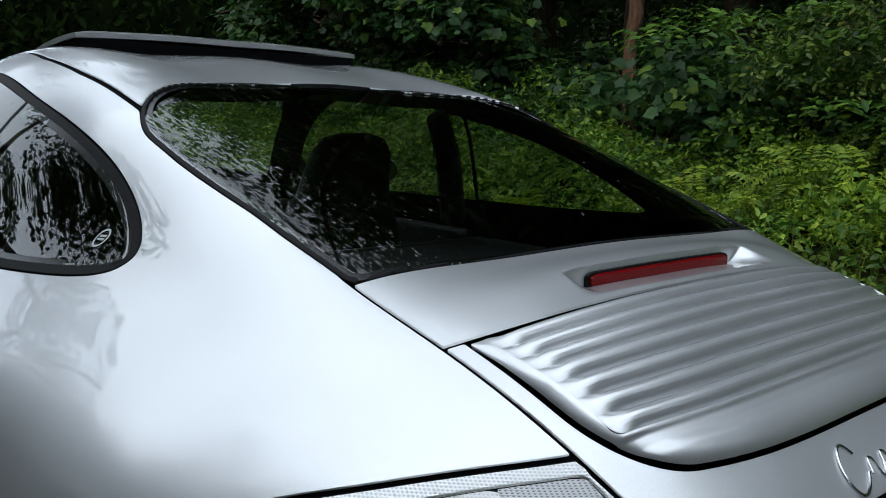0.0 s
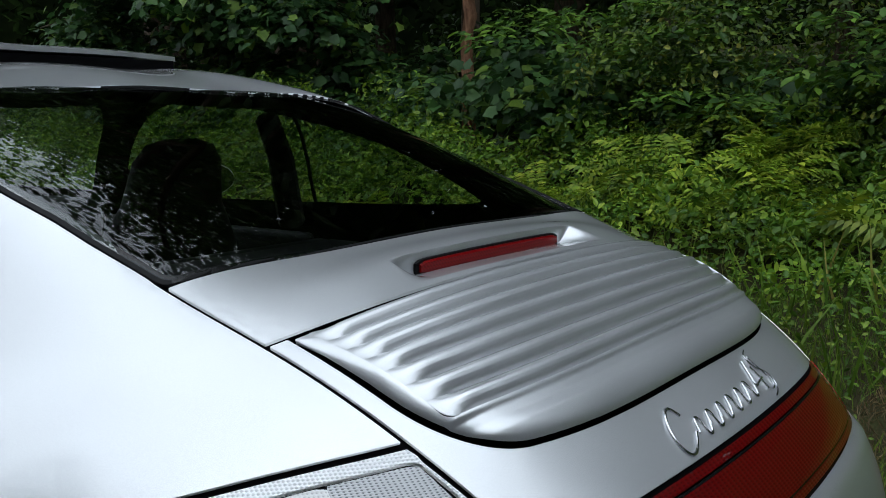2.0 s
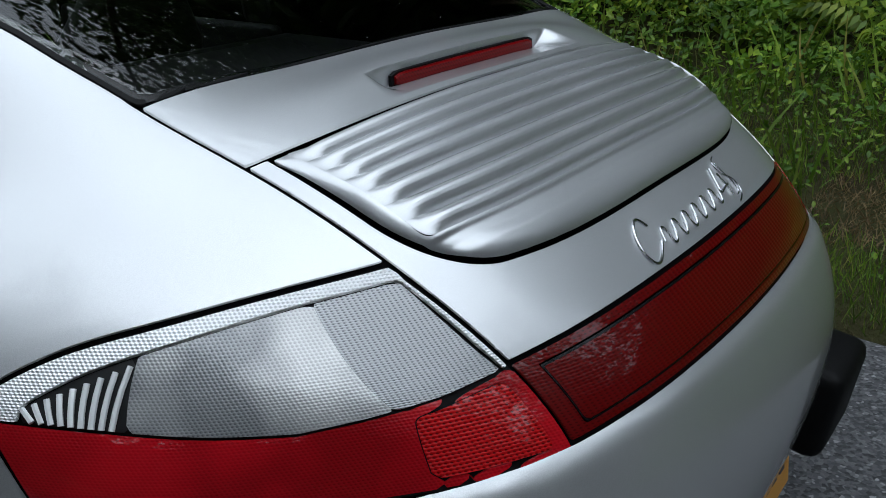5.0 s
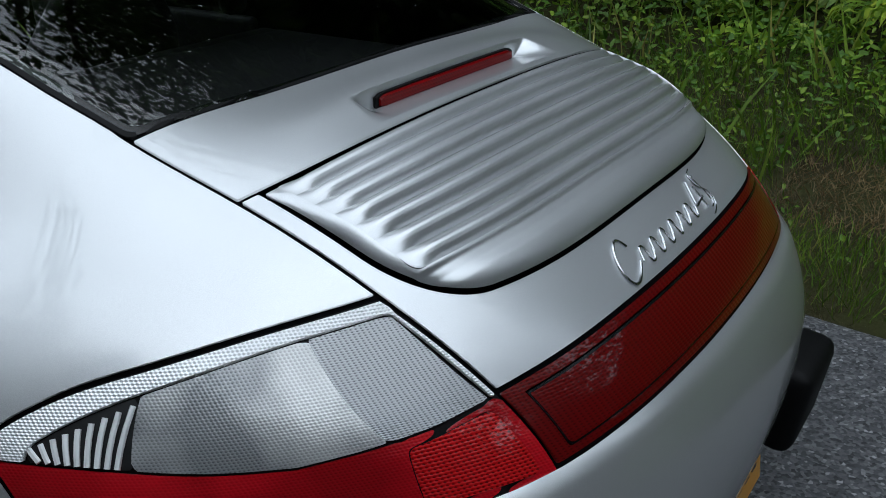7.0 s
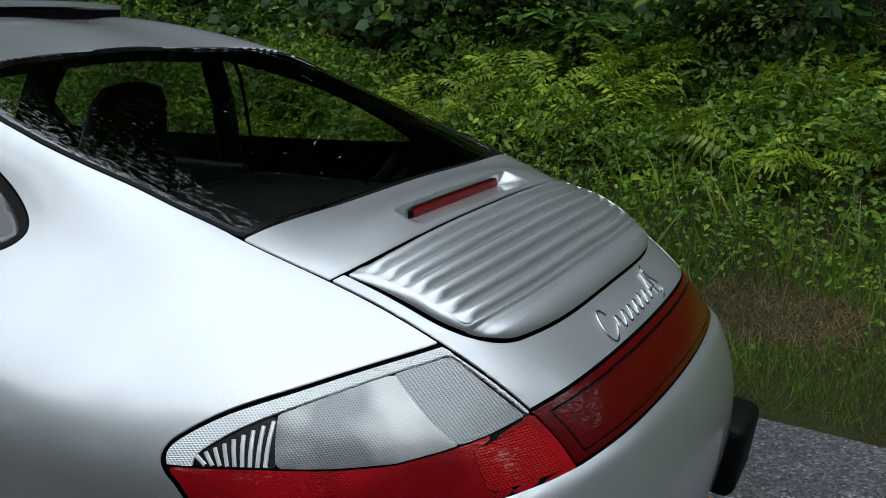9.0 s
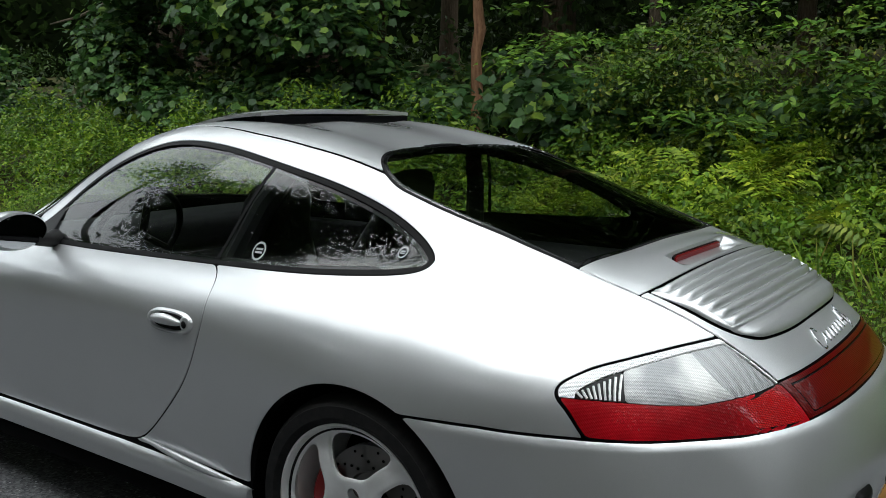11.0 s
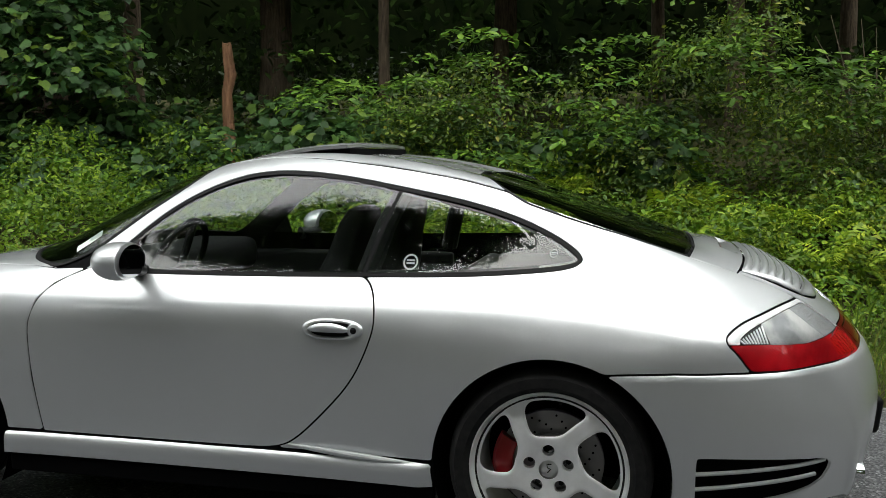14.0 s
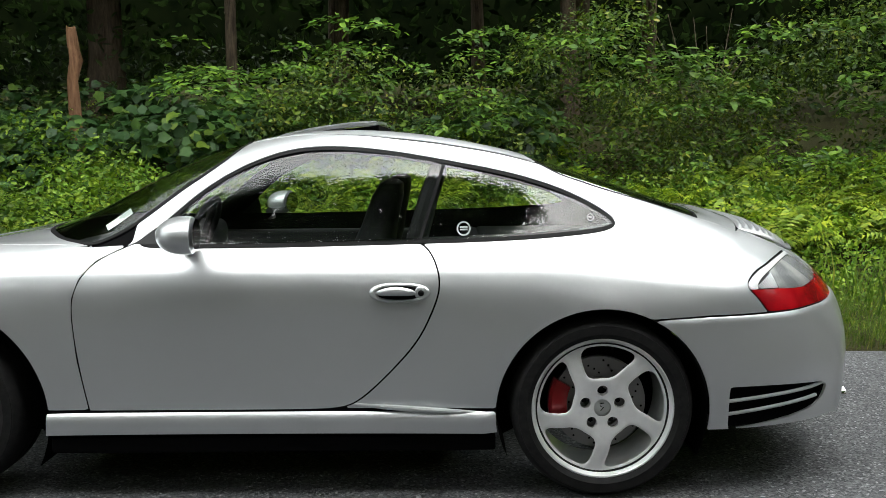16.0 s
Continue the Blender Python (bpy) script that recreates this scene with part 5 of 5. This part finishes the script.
wz = bank(wx, wy) + hgt * RNG.uniform(.15, 1, n) ** .7
d = np.zeros((n, 3))
scatter("weeds", OVAL, np.stack([wx, wy, wz], -1), facing(d, .9, .6), RNG.uniform(.6, 1.3, n) * np.interp(wy, [1.6, 2.8, 4.2], [.02, .034, .066]), L_weed, label="low leafy weeds between the ferns and the grass", category="weeds")


def blades(name, n, xr, y_of, hr, mat, label, lean=.35):
    x, y = RNG.uniform(*xr, n), y_of(n)
    bare = ((x - .9) / .42) ** 2 + ((y - 2.2) / .36) ** 2 < RNG.uniform(.5, 1.3, n)
    if mat is not M_straw:
        x, y = x[~bare], y[~bare]
    n = len(x)
    Nn = np.stack([RNG.normal(0, lean, n), RNG.normal(-.05, lean, n), np.ones(n)], -1)
    scatter(name, BLADE, np.stack([x, y, bank(x, y) - .01], -1), Nn, RNG.uniform(*hr, n), mat, label=label, category="grass")


blades("grass", 130000, (-9, 8), lambda n: 1.36 + 2.2 * RNG.beta(1.0, 1.3, n), (.03, .10), L_grass, "rough green grass verge along the lane")
blades("tall_grass", 1600, (-8, 7), lambda n: 2.0 + 2.0 * RNG.beta(1.4, 1.6, n), (.18, .42), L_grass, "taller grass stalks among the weeds", .25)
blades("dry_grass", 2600, (.55, 1.25), lambda n: RNG.uniform(1.85, 2.55, n), (.03, .09), M_straw, "patch of dry brown grass on the verge", 1.2)
blades("edge_litter", 3500, (-12, 7), lambda n: 1.33 + .12 * RNG.beta(1, 2, n), (.02, .06), M_straw, "dry litter along the asphalt edge", 1.6)

# ---- the broken post, twigs, trees ----
bm = bmesh.new()
add_tube(bm, [(-5.43, 7.97, .7), (-5.43, 7.97, 1.6), (-5.44, 7.96, 2.15), (-5.39, 7.97, 2.42), (-5.42, 7.97, 2.6), (-5.43, 7.97, 2.82)], [.088, .082, .073, .079, .075, .066], 14)
for v in bm.verts:
    v.co += Vector((noise.noise(v.co * 9), noise.noise(v.co * 9 + Vector((5, 0, 0))), 0)) * .02
    if v.co.z > 2.75:
        v.co.z += random.uniform(-.06, .05)
post = part("broken_trunk", bm, M_post)
tagged(post, "reddish-brown broken trunk standing bare above the vines", "dead trunk")


def tree(x, y, r, h, crown_r, crown_z, leaves, lean=(0, 0), base=None, size=(.16, .30)):
    t = new("tree")
    g = float(bank(x, y)) - .1 if base is None else base
    bm = bmesh.new()
    n = 9
    axis = [(x + lean[0] * (i / n) ** 3 + .03 * math.sin(i * 1.7 + x), y + lean[1] * (i / n) ** 3, g + h * i / n) for i in range(n + 1)]
    add_tube(bm, axis, [r * (1.25 if i == 0 else 1) * (1 - .7 * i / n) for i in range(n + 1)], 12)
    part("trunk", bm, M_bark, t, "rough grey-brown trunk")
    tops = []
    rr = random.Random(int(x * 100) + int(y * 10))
    for k in range(7):
        i = rr.randint(3, n - 1)
        a = rr.uniform(0, 2 * math.pi)
        p = Vector(axis[i])
        L = crown_r * rr.uniform(.6, 1.0)
        q = [p, p + Vector((math.cos(a), math.sin(a), .35)) * L * .5, p + Vector((math.cos(a), math.sin(a), .25)) * L]
        bm = bmesh.new()
        add_tube(bm, q, [r * .35, r * .22, r * .08], 7)
        part("limb", bm, M_bark, t)
        tops.append(q[2]), tops.append(q[1])
    C = [tuple(v) for v in tops] + [(axis[-1][0] + rr.uniform(-1, 1) * crown_r * .5, axis[-1][1] + rr.uniform(-1, 1) * crown_r * .5, crown_z + rr.uniform(-.4, .5) * crown_r) for _ in range(7)]
    P0 = []
    for c in C:
        m = leaves // len(C)
        d = RNG.normal(size=(m, 3))
        d /= np.linalg.norm(d, axis=1, keepdims=True)
        P0.append(np.array(c) + d * (crown_r * .42 * RNG.uniform(.2, 1, m) ** .5)[:, None] * np.array([1.25, 1.25, .7]))
    P0 = np.concatenate(P0)
    scatter("crown", OVAL, P0, RNG.normal(size=P0.shape) + np.array([0, 0, .8]), RNG.uniform(*size, len(P0)), L_tree, label="dark green leafy crown", parent=t, stuff=False)
    return tagged(t, "tall woodland tree with a dark leafy crown", "tree", "woodland trees")


# wood behind the bank
for x, y, r, h in ((-6.9, 13.0, .34, 14), (-3.95, 10.6, .10, 12), (-2.6, 14, .17, 12), (-14.4, 9.6, .22, 11), (-12.2, 14, .25, 12), (-17, 13, .3, 13), (.4, 24, .22, 14), (1.6, 12, .16, 11), (5.4, 23, .25, 14), (7.5, 11, .2, 12), (-20, 17, .3, 13), (9.5, 16, .25, 13), (-15, 21, .3, 14), (-3.4, 20, .25, 14), (3, 20, .25, 14)):
    tree(x, y, r, h, 4.6, float(bank(x, y)) + h - 3.5, 5200 if y < 19 else 3200, lean=(0, -.4), size=(.30, .50))
for x, y, r, h, ln in ((-15, 10.5, .25, 12, (2, -5)), (-10.5, 10.5, .22, 13, (3.5, -3.2)), (-12.5, 11.2, .24, 14, (2.5, -3))):
    tree(x, y, r, h, 3.8, h - 1.8, 6500, lean=ln, size=(.16, .28))
# three that lean far out over the lane
tree(-10.6, 9.8, .2, 9.2, 3.6, 8.6, 2600, lean=(5.0, -6.6), size=(.15, .27))
tree(-9.9, 9.5, .16, 8.8, 3.0, 8.2, 2200, lean=(6.2, -6.9), size=(.15, .26))
tree(-10.2, 10.6, .18, 10.2, 3.4, 9.2, 2400, lean=(6.2, -4.8), size=(.15, .27))
# trees on the near side of the lane, which the car mirrors
for x, y, r, h in ((-13.5, -8.5, .25, 11.5), (-9.6, -7.8, .22, 11), (-6.0, -7.6, .28, 11.5), (-3.2, -7.0, .2, 11), (-.4, -6.4, .26, 12), (2.2, -6.2, .25, 12.5), (5.0, -7.2, .25, 12.5), (8.4, -8, .25, 13), (12.5, -8, .25, 13)):
    tree(x, y, r, h, 2.8, h - 2.2, 6500, size=(.18, .30))
tree(-14.5, -5.8, .22, 9.0, 3.0, 7.6, 2400, lean=(1.8, 2.2), size=(.18, .30))
# unseen trees added at the lane's ends to darken the rear bumper's reflection
for x, y, r, h in ((13.0, -5.8, .3, 12), (12.5, 3.6, .28, 12), (16.5, -5.4, .3, 12), (16, 3.2, .26, 12), (18, -6.8, .3, 13), (19.5, 3.6, .3, 13), (24, -1, .3, 13), (-24, 5, .3, 12)):
    tree(x, y, r, h, 4.6, h - 4.2, 4200, size=(.28, .48))
# dark undergrowth deep in the wood and behind the lane
C, R, K = clump_field(90, (-34, 22), (12, 22), lambda x, y: float(bank(x, y)) + 2.2, .8, 1.6, 90)
Cb, Rb, Kb = clump_field(70, (-26, 24), (-13, -6.6), lambda x, y: 2.6, .7, 1.5, 110)
Cc, Rc, Kc = clump_field(80, (-26, 22), (-11, -7.6), lambda x, y: 9.5, .9, 1.7, 150)
P0, D = clumps(C + Cb + Cc, R + Rb + Rc, K + Kb + Kc)
scatter("undergrowth", OVAL, P0, RNG.normal(size=P0.shape) + np.array([0, 0, .6]), RNG.uniform(.12, .26, len(P0)), L_tree, label="dark undergrowth below the trees", category="undergrowth")
# far wall of the wood on every side
P0 = []
for _ in range(42000):
    a = RNG.uniform(0, 2 * math.pi)
    q = RNG.uniform(26, 34)
    x, y = -3 + q * 1.3 * math.cos(a), 1 + q * math.sin(a)
    P0.append((x, y, float(bank(x, y)) + RNG.uniform(-.5, 15 if x > 0 or y > 13 or y < -20 else 6)))
P0 = np.array(P0)
scatter("far_wood", OVAL, P0, RNG.normal(size=P0.shape), RNG.uniform(.35, .65, len(P0)), L_far, label="wall of distant woodland, wood shade painted into its leaves", category="woodland")

bm = bmesh.new()
n = 72
wall_lo = [bm.verts.new((-3 + 62 * math.cos(a), 1 + 46 * math.sin(a), -2)) for a in np.linspace(0, 2 * math.pi, n, endpoint=False)]
wall_hi = [bm.verts.new((v.co.x, v.co.y, (23 if v.co.y > 18 or v.co.y < -28 or v.co.x > 0 else 9) + 2.5 * math.sin(i * 1.3) + 1.5 * math.sin(i * 3.1)) ) for i, v in enumerate(wall_lo)]
for i in range(n):
    bm.faces.new((wall_lo[i], wall_lo[(i + 1) % n], wall_hi[(i + 1) % n], wall_hi[i]))
# woodland shade is painted into the wall's near-black colour
_w = Mat("shaded_distant_wood", (.015, .025, .010), 1.0, Specular_IOR_Level=0.0)
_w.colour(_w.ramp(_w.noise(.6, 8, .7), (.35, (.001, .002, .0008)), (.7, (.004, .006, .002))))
tagged(part("backdrop", bm, _w.m, None, "distant woodland all round, its shade painted in near-black", smooth=False), category="woodland", kind="structure")

# bare twigs
def twig(pts, r, label):
    bm = bmesh.new()
    add_tube(bm, pts, [r * (1 - .75 * i / (len(pts) - 1)) for i in range(len(pts))], 6)
    t = part("dead_branch", bm, M_pale)
    return tagged(t, label, "branch")


twig([(-13.3, 8.2, 3.6), (-13.9, 8.0, 3.3), (-14.6, 7.9, 3.1), (-15.4, 7.8, 3.0)], .05, "pale bare branch hanging at the wood's edge")
twig([(-14.6, 8.9, 4.6), (-14.7, 8.6, 3.4), (-14.55, 8.4, 2.2)], .03, "thin dead stem hanging down")
for k in range(9):
    a = -.5 + .125 * k
    twig([(2.55 + .05 * k, 7.6, 1.4), (2.55 + .05 * k + .35 * a, 7.6 + .1 * math.sin(k), 2.15), (2.55 + .05 * k + .9 * a, 7.65, 2.65 + .3 * math.sin(2.3 * k))], .014, "bare brown shrub stem among the leaves")
